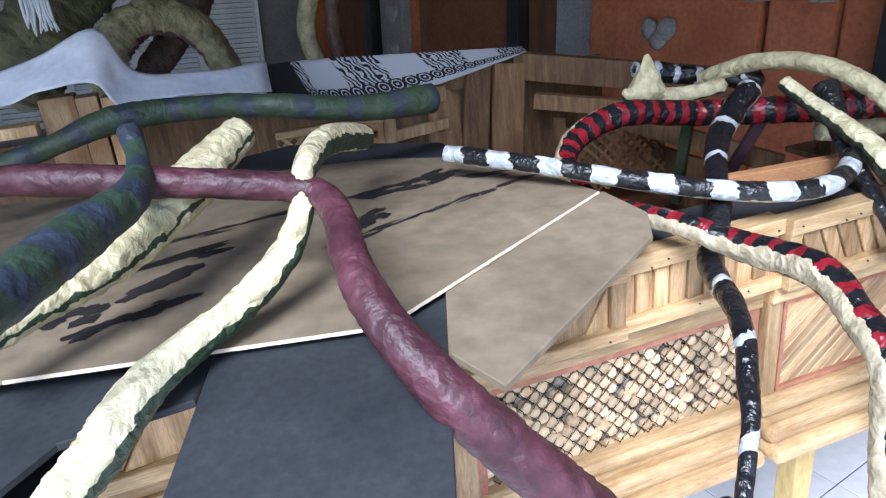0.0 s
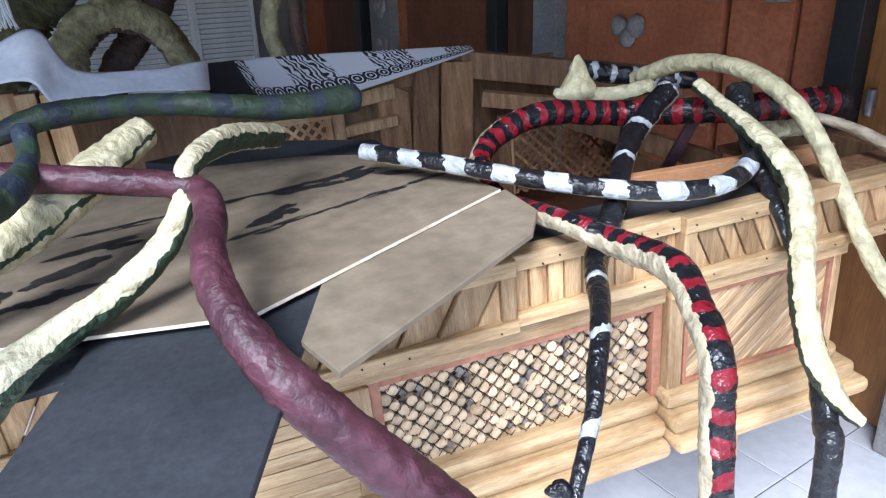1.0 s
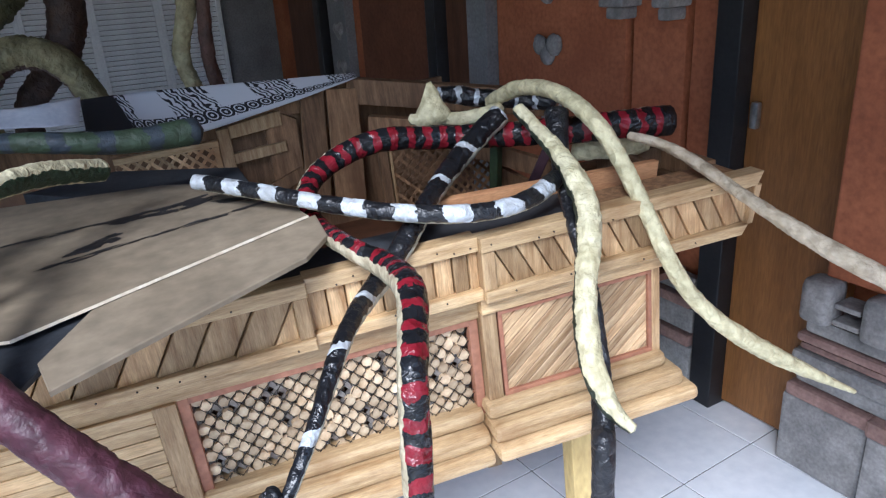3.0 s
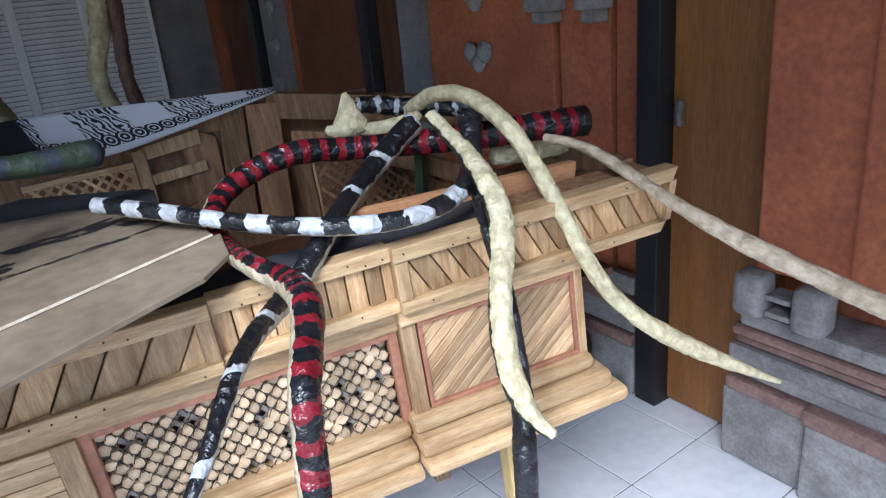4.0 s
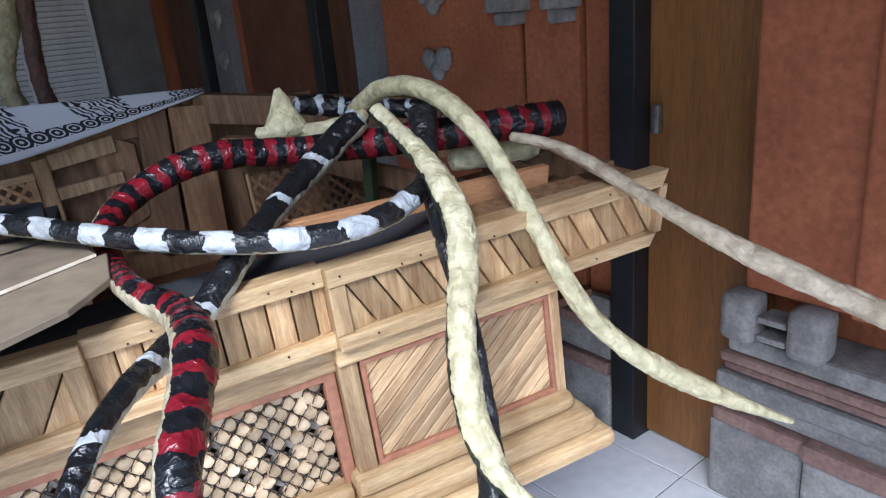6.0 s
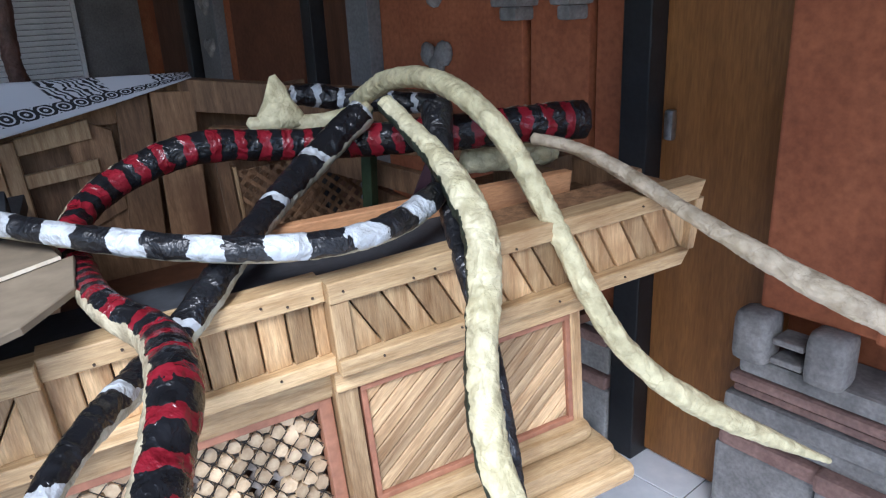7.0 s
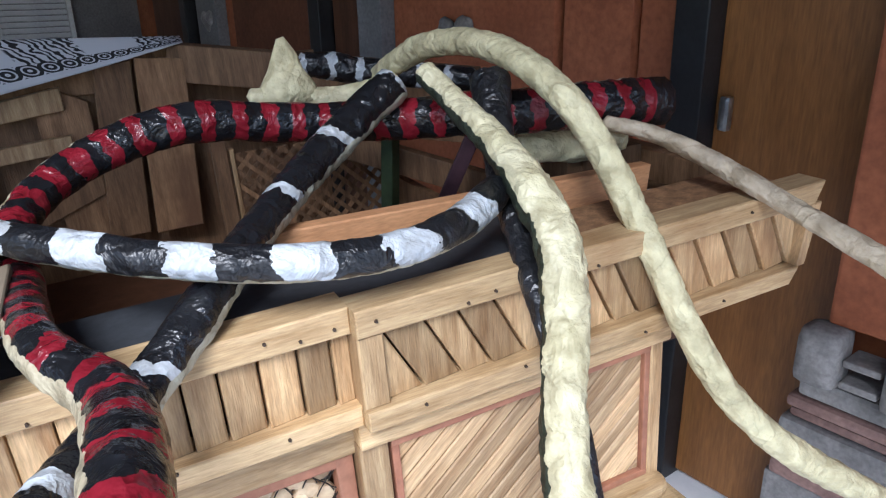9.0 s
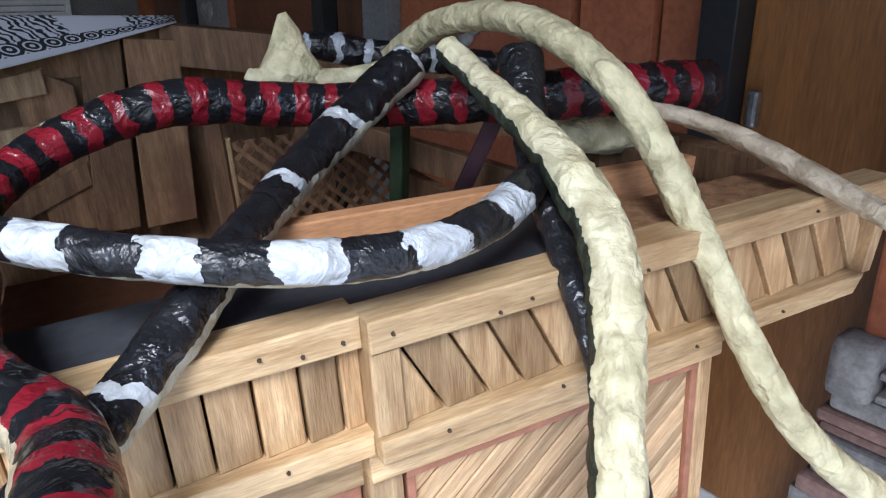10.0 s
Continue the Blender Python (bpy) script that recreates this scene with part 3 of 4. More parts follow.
part("sheet", plate([(-1.95, 0.3), (-1.04, 0.1), (-1.045, -0.048), (-1.08, -0.149), (-1.234, -0.162), (-1.283, -0.22), (-1.45, -0.42), (-1.95, -0.42)], 1.348, 1.358), FELT, dark2)
screw = new("screw", mesh_of(boxed(0.512, 0.522, 0.16, 0.17, 1.255, 1.278, bevel=0.003), "screw", surface("screw_grey", (0.3, 0.3, 0.32), (0.45, 0.45, 0.47), 30, rough=0.4)))
screw.matrix_world = PED @ Matrix.Translation((0.06, 0.02, 0))
tagged(screw, "small grey bolt standing in the wooden recess", "bolt")


# ---- paper-covered serpent tails ----
def coat(name, kind, a, b, c=None, pitch=0.1, duty=0.5, belly=None, belly_at=(0.62, 0.9), rough=0.35, fade=(99, 100), turn=0.5, crease=0.16):
    """Painted wrapped paper: bands or blotches along the length (v) and a belly of its own colour round the tube (u)."""
    m, n, l, bsdf = nodes_of(name)
    uv = n.new("ShaderNodeUVMap")
    uv.uv_map = "along"
    sep = n.new("ShaderNodeSeparateXYZ")
    l.new(uv.outputs[0], sep.inputs[0])
    tc = n.new("ShaderNodeTexCoord")
    nz = n.new("ShaderNodeTexNoise")
    nz.inputs["Scale"].default_value, nz.inputs["Detail"].default_value = 40, 7
    l.new(tc.outputs["Object"], nz.inputs["Vector"])

    def math_(op, x, y=None):
        q = n.new("ShaderNodeMath")
        q.operation = op
        for i, s in enumerate((x, y)):
            if s is None:
                continue
            if isinstance(s, (int, float)):
                q.inputs[i].default_value = s
            else:
                l.new(s, q.inputs[i])
        return q.outputs[0]

    def mixed(f, x, y):
        q = n.new("ShaderNodeMix")
        q.data_type = "RGBA"
        l.new(f, q.inputs[0])
        for s, i in ((x, 6), (y, 7)):
            if isinstance(s, tuple):
                q.inputs[i].default_value = (*s, 1)
            else:
                l.new(s, q.inputs[i])
        return q.outputs[2]

    wob = math_("MULTIPLY", math_("SUBTRACT", nz.outputs["Fac"], 0.5), 0.5)
    if kind == "bands":
        ph = math_("FRACT", math_("ADD", math_("DIVIDE", sep.outputs["Y"], pitch), math_("ADD", math_("MULTIPLY", wob, 0.08 / pitch if pitch > 0.07 else 1.5), math_("MULTIPLY", math_("PINGPONG", sep.outputs["X"], 0.5), 0.22))))
        f = math_("LESS_THAN", ph, duty)
        col = mixed(f, b, a)
    else:
        n2 = n.new("ShaderNodeTexNoise")
        n2.inputs["Scale"].default_value, n2.inputs["Detail"].default_value = pitch, 7
        l.new(tc.outputs["Object"], n2.inputs["Vector"])
        rr = ramp(n, [(0.4, (0, 0, 0)), (0.62, (1, 1, 1))])
        l.new(n2.outputs["Fac"], rr.inputs[0])
        col = mixed(rr.outputs[0], a, b)
    if fade[0] < 90:
        col = mixed(math_("LESS_THAN", math_("ADD", sep.outputs["Y"], math_("MULTIPLY", wob, 0.02)), fade[0]), col, c)
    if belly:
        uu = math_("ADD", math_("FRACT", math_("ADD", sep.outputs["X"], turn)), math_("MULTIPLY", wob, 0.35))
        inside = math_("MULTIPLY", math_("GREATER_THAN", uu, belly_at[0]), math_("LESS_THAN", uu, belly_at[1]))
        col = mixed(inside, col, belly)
    grime = ramp(n, [(0.35, (0.55, 0.52, 0.48)), (0.6, (1, 1, 1))])
    l.new(nz.outputs["Fac"], grime.inputs[0])
    mul = n.new("ShaderNodeMix")
    mul.data_type, mul.blend_type = "RGBA", "MULTIPLY"
    mul.inputs[0].default_value = 0.7
    l.new(col, mul.inputs[6])
    l.new(grime.outputs[0], mul.inputs[7])
    bsdf.inputs["Roughness"].default_value = rough
    vor = n.new("ShaderNodeTexVoronoi")
    vor.feature = "DISTANCE_TO_EDGE"
    vor.inputs["Scale"].default_value = 17
    mp = n.new("ShaderNodeVectorMath")
    mp.operation = "ADD"
    l.new(tc.outputs["Object"], mp.inputs[0])
    sc = n.new("ShaderNodeVectorMath")
    sc.operation = "SCALE"
    sc.inputs["Scale"].default_value = 0.035
    l.new(nz.outputs["Color"], sc.inputs[0])
    l.new(sc.outputs[0], mp.inputs[1])
    l.new(mp.outputs[0], vor.inputs["Vector"])
    vr = ramp(n, [(0.0, (0, 0, 0)), (0.12, (1, 1, 1))])
    l.new(vor.outputs["Distance"], vr.inputs[0])
    # crease lines darkened in the colour: fold shade along with dirt
    crease_dark = ramp(n, [(0.0, (0.5, 0.47, 0.42)), (0.035, (1, 1, 1))])
    l.new(vor.outputs["Distance"], crease_dark.inputs[0])
    lined = n.new("ShaderNodeMix")
    lined.data_type, lined.blend_type = "RGBA", "MULTIPLY"
    lined.inputs[0].default_value = 0.28
    l.new(mul.outputs[2], lined.inputs[6])
    l.new(crease_dark.outputs[0], lined.inputs[7])
    l.new(lined.outputs[2], bsdf.inputs["Base Color"])
    fold = n.new("ShaderNodeTexNoise")
    fold.inputs["Scale"].default_value, fold.inputs["Detail"].default_value = 24, 4
    fold.inputs["Distortion"].default_value = 0.35
    l.new(tc.outputs["Object"], fold.inputs["Vector"])
    ridge = math_("ABSOLUTE", math_("SUBTRACT", fold.outputs["Fac"], 0.5))
    hh = math_("ADD", math_("MULTIPLY", vr.outputs[0], 1.7 * crease), math_("ADD", math_("MULTIPLY", nz.outputs["Fac"], 0.7), math_("MULTIPLY", ridge, -5.0 if crease > 0.13 else -2.2)))
    bp = n.new("ShaderNodeBump")
    bp.inputs["Strength"].default_value, bp.inputs["Distance"].default_value = 0.7, 0.005
    l.new(hh, bp.inputs["Height"])
    l.new(bp.outputs[0], bsdf.inputs["Normal"])
    return m


def spline(pts, per):
    """Catmull-Rom through the control points (x, y, z, radius)."""
    P = [np.array(p, float) for p in pts]
    P = [2 * P[0] - P[1]] + P + [2 * P[-1] - P[-2]]
    out = []
    for i in range(1, len(P) - 2):
        for k in range(per):
            t = k / per
            out.append(0.5 * (2 * P[i] + (P[i + 1] - P[i - 1]) * t + (2 * P[i - 1] - 5 * P[i] + 4 * P[i + 1] - P[i + 2]) * t * t + (3 * P[i] - P[i - 1] - 3 * P[i + 1] + P[i + 2]) * t ** 3))
    out.append(P[-2])
    return out


def tube_mesh(name, pts, material, seed=0, lump=0.10, sides=28, per=22, split=0):
    rng = random.Random(seed)
    path = spline(pts, per)
    bm = bmesh.new()
    uvl = bm.loops.layers.uv.new("along")
    rings, length, lens_ = [], 0.0, []
    off = Vector((seed * 3.1, seed * 1.7, 0))
    for i, p in enumerate(path):
        c = Vector(p[:3])
        a = Vector(path[max(i - 1, 0)][:3])
        b = Vector(path[min(i + 1, len(path) - 1)][:3])
        tan = (b - a).normalized()
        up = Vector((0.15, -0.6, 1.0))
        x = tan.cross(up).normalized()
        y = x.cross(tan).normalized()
        if i:
            length += (c - Vector(path[i - 1][:3])).length
        r = max(p[3], 0.003)
        if i == 0 or i == len(path) - 1:
            r *= 0.72
        ringv = []
        for k in range(sides):
            an = k * math.tau / sides
            d = x * math.cos(an) + y * math.sin(an)
            q = c + d * r
            turned = an + length * 13
            fold = 1 - 2.2 * abs(noise.noise(Vector((math.cos(turned) * 1.5, math.sin(turned) * 1.5, length * 21)) + off))
            nick = abs(noise.noise(Vector((math.cos(an) * 3.0, math.sin(an) * 3.0, length * 55)) - off))
            wrap = abs(noise.noise(Vector((math.cos(turned * 0.5) * 2.2, math.sin(turned * 0.5) * 2.2, length * 34)) + off * 2))
            crease = noise.noise(q * 22 + off) * 0.45 + fold * 0.5 - nick * 0.9 - max(0.0, 0.16 - wrap) * 3.2
            ringv.append(bm.verts.new(c + d * r * (1 + lump * crease)))
        rings.append(ringv)
        lens_.append(length)
    for i in range(len(rings) - 1):
        for k in range(sides):
            f = bm.faces.new((rings[i][k], rings[i][(k + 1) % sides], rings[i + 1][(k + 1) % sides], rings[i + 1][k]))
            for lp, (uu, vv) in zip(f.loops, ((k, i), (k + 1, i), (k + 1, i + 1), (k, i + 1))):
                lp[uvl].uv = (uu / sides, lens_[vv])
    for rg, tip, fl in ((rings[0], 0, True), (rings[-1], -1, False)):
        cc = sum((v.co for v in rg), Vector()) / sides
        d = (Vector(path[0][:3]) - Vector(path[1][:3])) if tip == 0 else (Vector(path[-1][:3]) - Vector(path[-2][:3]))
        cv = bm.verts.new(cc + d.normalized() * max(path[tip][3], 0.003) * 0.35)
        for k in range(sides):
            t3 = (rg[k], rg[(k + 1) % sides], cv)
            f = bm.faces.new(t3[::-1] if fl else t3)
            for lp in f.loops:
                lp[uvl].uv = (k / sides, lens_[tip])
    bmesh.ops.recalc_face_normals(bm, faces=bm.faces)
    if not split:
        return mesh_of(bm, name, material, True)
    other = bm.copy()
    cut = length * split
    for part_bm, far in ((bm, False), (other, True)):
        lay = part_bm.loops.layers.uv["along"]
        gone = [f for f in part_bm.faces if (sum(lp[lay].uv.y for lp in f.loops) / len(f.loops) > cut) != far]
        bmesh.ops.delete(part_bm, geom=gone, context="FACES")
    return mesh_of(bm, name, material, True), mesh_of(other, name, material, True)


def tail(label, pts, material, seed, lump=0.10):
    """A tail is a body and the short tip at its free end."""
    ob = thing("serpent_tail", label, "tail", group="paper serpent tails")
    for name, me in zip(("body", "tip"), tube_mesh("tail", pts, material, seed, lump, split=0.88)):
        new(name, me).parent = ob
    return ob


CREAM = (0.62, 0.57, 0.35)
TAN = (0.46, 0.38, 0.26)
BLACK = (0.012, 0.013, 0.016)
RED = (0.22, 0.013, 0.024)
WHITE = (0.52, 0.56, 0.60)
DKGREEN = (0.03, 0.055, 0.03)
M_ARCH = coat("cream_paper", "blotch", CREAM, (0.70, 0.64, 0.40), pitch=14, rough=0.6)
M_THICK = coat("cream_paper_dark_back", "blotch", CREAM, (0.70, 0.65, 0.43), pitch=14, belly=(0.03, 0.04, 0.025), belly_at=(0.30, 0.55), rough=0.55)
M_TAN = coat("tan_paper", "blotch", TAN, (0.58, 0.49, 0.36), pitch=18, rough=0.6)
M_RED = coat("red_black_paper", "bands", RED, BLACK, BLACK, fade=(0.045, 0), pitch=0.046, duty=0.44, belly=(0.52, 0.46, 0.32), belly_at=(0.40, 0.635), rough=0.25)
M_RING = coat("black_white_rings", "bands", WHITE, BLACK, pitch=0.15, duty=0.13, belly=(0.45, 0.45, 0.36), belly_at=(0.46, 0.68), turn=0.0, rough=0.25)
M_BAND = coat("black_white_bands", "bands", WHITE, BLACK, pitch=0.105, duty=0.46, belly=(0.50, 0.48, 0.36), belly_at=(0.30, 0.46), rough=0.35)
M_BLACK = coat("black_paper", "blotch", BLACK, (0.025, 0.026, 0.03), pitch=16, rough=0.3)
M_GREEN = coat("green_blue_paper", "bands", (0.034, 0.046, 0.062), (0.042, 0.068, 0.040), pitch=0.10, duty=0.35, crease=0.12, rough=0.55)
M_BLUEGREEN = coat("blue_green_paper", "bands", (0.030, 0.042, 0.066), (0.034, 0.060, 0.040), pitch=0.085, duty=0.45, crease=0.12, rough=0.55)
M_CREAMDARK = coat("cream_paper_dark_marks", "blotch", CREAM, (0.70, 0.64, 0.42), pitch=12, belly=DKGREEN, belly_at=(0.455, 0.50), turn=0.0, rough=0.55)
M_CURL = coat("cream_green_paper", "blotch", (0.66, 0.61, 0.40), (0.72, 0.67, 0.46), pitch=12, belly=DKGREEN, belly_at=(0.42, 0.63), turn=0.0, rough=0.5)
M_MAROON = coat("maroon_paper", "blotch", (0.060, 0.019, 0.030), (0.105, 0.036, 0.052), pitch=10, crease=0.12, rough=0.5)

tail("thin cream paper-covered tail arching over the pedestal", [(-0.090, 1.628, 1.470, 0.0202), (-0.049, 1.554, 1.502, 0.0209), (0.004, 1.469, 1.533, 0.0211), (0.071, 1.368, 1.546, 0.0200), (0.141, 1.268, 1.530, 0.0203), (0.200, 1.196, 1.485, 0.0199), (0.244, 1.156, 1.422, 0.0195), (0.280, 1.134, 1.354, 0.0195), (0.314, 1.113, 1.286, 0.0186), (0.349, 1.089, 1.214, 0.0185), (0.395, 1.075, 1.139, 0.0185), (0.465, 1.086, 1.060, 0.0192), (0.562, 1.109, 0.983, 0.0218), (0.663, 1.124, 0.922, 0.0175), (0.742, 1.128, 0.882, 0.0102), (0.798, 1.129, 0.856, 0.0051)], M_ARCH, 1, 0.14)
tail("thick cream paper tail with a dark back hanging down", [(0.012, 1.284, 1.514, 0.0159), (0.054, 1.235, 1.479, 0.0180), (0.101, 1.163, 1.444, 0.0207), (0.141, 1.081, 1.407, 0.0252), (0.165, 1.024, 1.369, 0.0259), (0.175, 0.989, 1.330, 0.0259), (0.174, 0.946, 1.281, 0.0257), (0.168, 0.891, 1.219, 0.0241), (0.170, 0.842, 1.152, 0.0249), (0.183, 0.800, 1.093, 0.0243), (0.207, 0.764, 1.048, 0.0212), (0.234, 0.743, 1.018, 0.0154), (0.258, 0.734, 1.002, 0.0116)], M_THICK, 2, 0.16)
tail("black paper tail with white rings hanging over the cornice", [(-0.037, 1.347, 1.489, 0.0275), (-0.079, 1.295, 1.453, 0.0271), (-0.120, 1.224, 1.417, 0.0264), (-0.150, 1.128, 1.387, 0.0238), (-0.167, 1.025, 1.365, 0.0220), (-0.179, 0.937, 1.345, 0.0223), (-0.194, 0.874, 1.320, 0.0234), (-0.210, 0.828, 1.297, 0.0224), (-0.222, 0.771, 1.284, 0.0222), (-0.225, 0.687, 1.286, 0.0195), (-0.224, 0.595, 1.289, 0.0168), (-0.226, 0.523, 1.274, 0.0155), (-0.232, 0.469, 1.242, 0.0146), (-0.237, 0.419, 1.210, 0.0125), (-0.264, 0.321, 1.127, 0.0100)], M_RING, 3, 0.12)
tail("red and black striped paper tail looped over the deck", [(0.390, 1.440, 1.445, 0.0380), (0.256, 1.380, 1.448, 0.0360), (0.110, 1.345, 1.444, 0.0330), (-0.143, 1.370, 1.428, 0.0305), (-0.321, 1.270, 1.448, 0.0290), (-0.425, 1.190, 1.420, 0.0270), (-0.463, 1.100, 1.385, 0.0245), (-0.447, 1.020, 1.360, 0.0225), (-0.404, 0.957, 1.334, 0.0220), (-0.277, 0.774, 1.356, 0.0205), (-0.189, 0.714, 1.341, 0.0252), (-0.121, 0.595, 1.355, 0.0262), (-0.096, 0.502, 1.330, 0.0245), (-0.083, 0.424, 1.297, 0.0233), (-0.079, 0.394, 1.207, 0.0233), (-0.075, 0.364, 1.107, 0.0221)], M_RED, 4, 0.12)
tail("black and white banded paper tail lying on the deck", [(-0.712, 1.029, 1.414, 0.0176), (-0.667, 1.013, 1.413, 0.0188), (-0.597, 0.987, 1.411, 0.0180), (-0.508, 0.955, 1.408, 0.0183), (-0.414, 0.925, 1.401, 0.0175), (-0.314, 0.903, 1.392, 0.0191), (-0.209, 0.893, 1.383, 0.0183), (-0.111, 0.900, 1.376, 0.0190), (-0.035, 0.924, 1.373, 0.0192), (0.020, 0.960, 1.374, 0.0195), (0.061, 1.006, 1.379, 0.0200), (0.089, 1.056, 1.386, 0.0208), (0.108, 1.102, 1.393, 0.0189)], M_BAND, 5, 0.10)
tail("thin tan paper tail stretching past the pedestal corner", [(0.277, 1.339, 1.429, 0.0108), (0.330, 1.323, 1.419, 0.0121), (0.386, 1.290, 1.400, 0.0134), (0.445, 1.224, 1.372, 0.0145), (0.507, 1.135, 1.339, 0.0132), (0.578, 1.061, 1.301, 0.0167), (0.666, 1.008, 1.255, 0.0201), (0.765, 0.967, 1.207, 0.0202), (0.856, 0.940, 1.164, 0.0219), (0.932, 0.923, 1.127, 0.0223), (1.099, 0.879, 1.047, 0.0223), (1.267, 0.834, 0.966, 0.0223)], M_TAN, 6, 0.16)
tail("plain black paper tail hanging behind the cream one", [(0.104, 1.285, 1.500, 0.0290), (0.110, 1.224, 1.453, 0.0231), (0.118, 1.155, 1.392, 0.0196), (0.135, 1.056, 1.337, 0.0164), (0.151, 0.993, 1.291, 0.0136), (0.165, 0.966, 1.252, 0.0137), (0.178, 0.942, 1.217, 0.0136), (0.189, 0.901, 1.168, 0.0146), (0.198, 0.847, 1.100, 0.0165), (0.202, 0.789, 1.033, 0.0218), (0.202, 0.743, 0.986, 0.0226), (0.202, 0.711, 0.957, 0.0226), (0.202, 0.689, 0.734, 0.0226), (0.202, 0.687, 0.533, 0.0184)], M_BLACK, 7, 0.12)
tail("green paper tail with faint blue bands above the plywood", [(-0.751, 1.16, 1.506, 0.0337), (-0.89, 1.03, 1.509, 0.0268), (-1.052, 0.934, 1.534, 0.0232), (-1.253, 0.995, 1.517, 0.0247), (-1.368, 0.923, 1.509, 0.0285), (-1.464, 0.864, 1.474, 0.0212), (-1.555, 0.81, 1.439, 0.0241), (-1.638, 0.765, 1.404, 0.0217)], M_GREEN, 8, 0.08)
tail("blue-green banded paper tail lying across the plywood", [(-1.091, 0.524, 1.575, 0.0172), (-1.057, 0.478, 1.541, 0.0158), (-1.018, 0.388, 1.523, 0.0228), (-1.017, 0.284, 1.513, 0.0289), (-1.009, 0.194, 1.510, 0.0291), (-0.999, 0.111, 1.508, 0.0272), (-0.987, 0.035, 1.511, 0.0241)], M_BLUEGREEN, 9, 0.08)
tail("cream crumpled paper tail with dark cracks on the plywood", [(-1.003, 0.697, 1.536, 0.0277), (-1.022, 0.567, 1.495, 0.0355), (-1.045, 0.463, 1.458, 0.0352), (-1.077, 0.382, 1.427, 0.0308), (-1.106, 0.316, 1.414, 0.0258), (-1.132, 0.254, 1.400, 0.0216), (-1.157, 0.194, 1.386, 0.0186)], M_CREAMDARK, 10, 0.16)
tail("curled cream and green paper tail hanging over the front", [(-0.855, 0.916, 1.475, 0.0245), (-0.862, 0.713, 1.516, 0.0241), (-0.845, 0.544, 1.516, 0.0177), (-0.842, 0.501, 1.466, 0.0165), (-0.858, 0.451, 1.416, 0.0211), (-0.9, 0.382, 1.371, 0.0227), (-0.942, 0.317, 1.347, 0.0237), (-0.977, 0.251, 1.32, 0.0281), (-0.996, 0.194, 1.284, 0.03), (-1.016, 0.142, 1.254, 0.0287), (-1.045, 0.085, 1.20, 0.029), (-1.075, 0.03, 1.13, 0.029), (-1.105, -0.02, 1.05, 0.027)], M_CURL, 11, 0.14)
tail("maroon paper tail draped over the plywood and front", [(-1.30, 0.44, 1.51, 0.019), (-1.228, 0.428, 1.527, 0.0205), (-1.136, 0.435, 1.527, 0.0225), (-1.011, 0.468, 1.515, 0.0215), (-0.892, 0.504, 1.501, 0.0205), (-0.820, 0.515, 1.487, 0.0205), (-0.775, 0.455, 1.470, 0.0222), (-0.742, 0.375, 1.452, 0.0235), (-0.705, 0.315, 1.425, 0.0255), (-0.655, 0.272, 1.385, 0.0275), (-0.597, 0.250, 1.335, 0.0305), (-0.525, 0.255, 1.260, 0.0335), (-0.455, 0.268, 1.185, 0.035), (-0.375, 0.28, 1.10, 0.035)], M_MAROON, 12, 0.10)


def lump(name, label, pts, material, seed, category="tail"):
    ob = new(name, tube_mesh(name, pts, material, seed, 0.18))
    ob.matrix_world = PED
    return tagged(ob, label, category)


lump("tail_stub", "cream paper tail stub lying on the rim", [(0.40, 0.31, 1.352, 0.022), (0.48, 0.30, 1.345, 0.028), (0.56, 0.30, 1.338, 0.028), (0.615, 0.30, 1.335, 0.020)], M_ARCH, 21)
lump("tail_stub", "black and white ringed paper stub behind the cream peak", [(0.20, 0.78, 1.475, 0.022), (0.26, 0.76, 1.462, 0.028), (0.34, 0.72, 1.445, 0.026), (0.50, 0.60, 1.42, 0.024)], coat("black_white_stub", "bands", WHITE, BLACK, pitch=0.06, duty=0.25, rough=0.3), 22)
lump("paper_roll", "cream paper body joining the peak and the arch", [(0.06, 0.62, 1.447, 0.014), (0.14, 0.61, 1.435, 0.020), (0.22, 0.58, 1.43, 0.020), (0.30, 0.52, 1.45, 0.020)], coat("cream_green_body", "blotch", CREAM, (0.68, 0.62, 0.4), pitch=14, belly=DKGREEN, belly_at=(0.05, 0.45), rough=0.6), 23)
rag = new("rag", tube_mesh("rag", [(-0.264, 0.321, 1.132, 0.005), (-0.276, 0.329, 1.149, 0.010), (-0.288, 0.329, 1.145, 0.009), (-0.300, 0.329, 1.142, 0.003)], M_BLACK, 27, 0.5))
tagged(rag, "small dark crumpled rag at a tail end", "rag")
bm = bmesh.new()
bmesh.ops.create_cone(bm, cap_ends=True, segments=18, radius1=0.062, radius2=0.008, depth=0.105)
bmesh.ops.subdivide_edges(bm, edges=bm.edges[:], cuts=3, use_grid_fill=True)
for v in bm.verts:
    v.co += noise.noise_vector(v.co * 22) * 0.009
    v.co.y *= 0.7
bm.loops.layers.uv.new("along")
peak = new("paper_peak", mesh_of(bm, "paper_peak", M_ARCH, True))
peak.matrix_world = PED @ Matrix.Translation((0.13, 0.62, 1.483))
tagged(peak, "pointed cream crumpled paper peak on a tail", "tail")


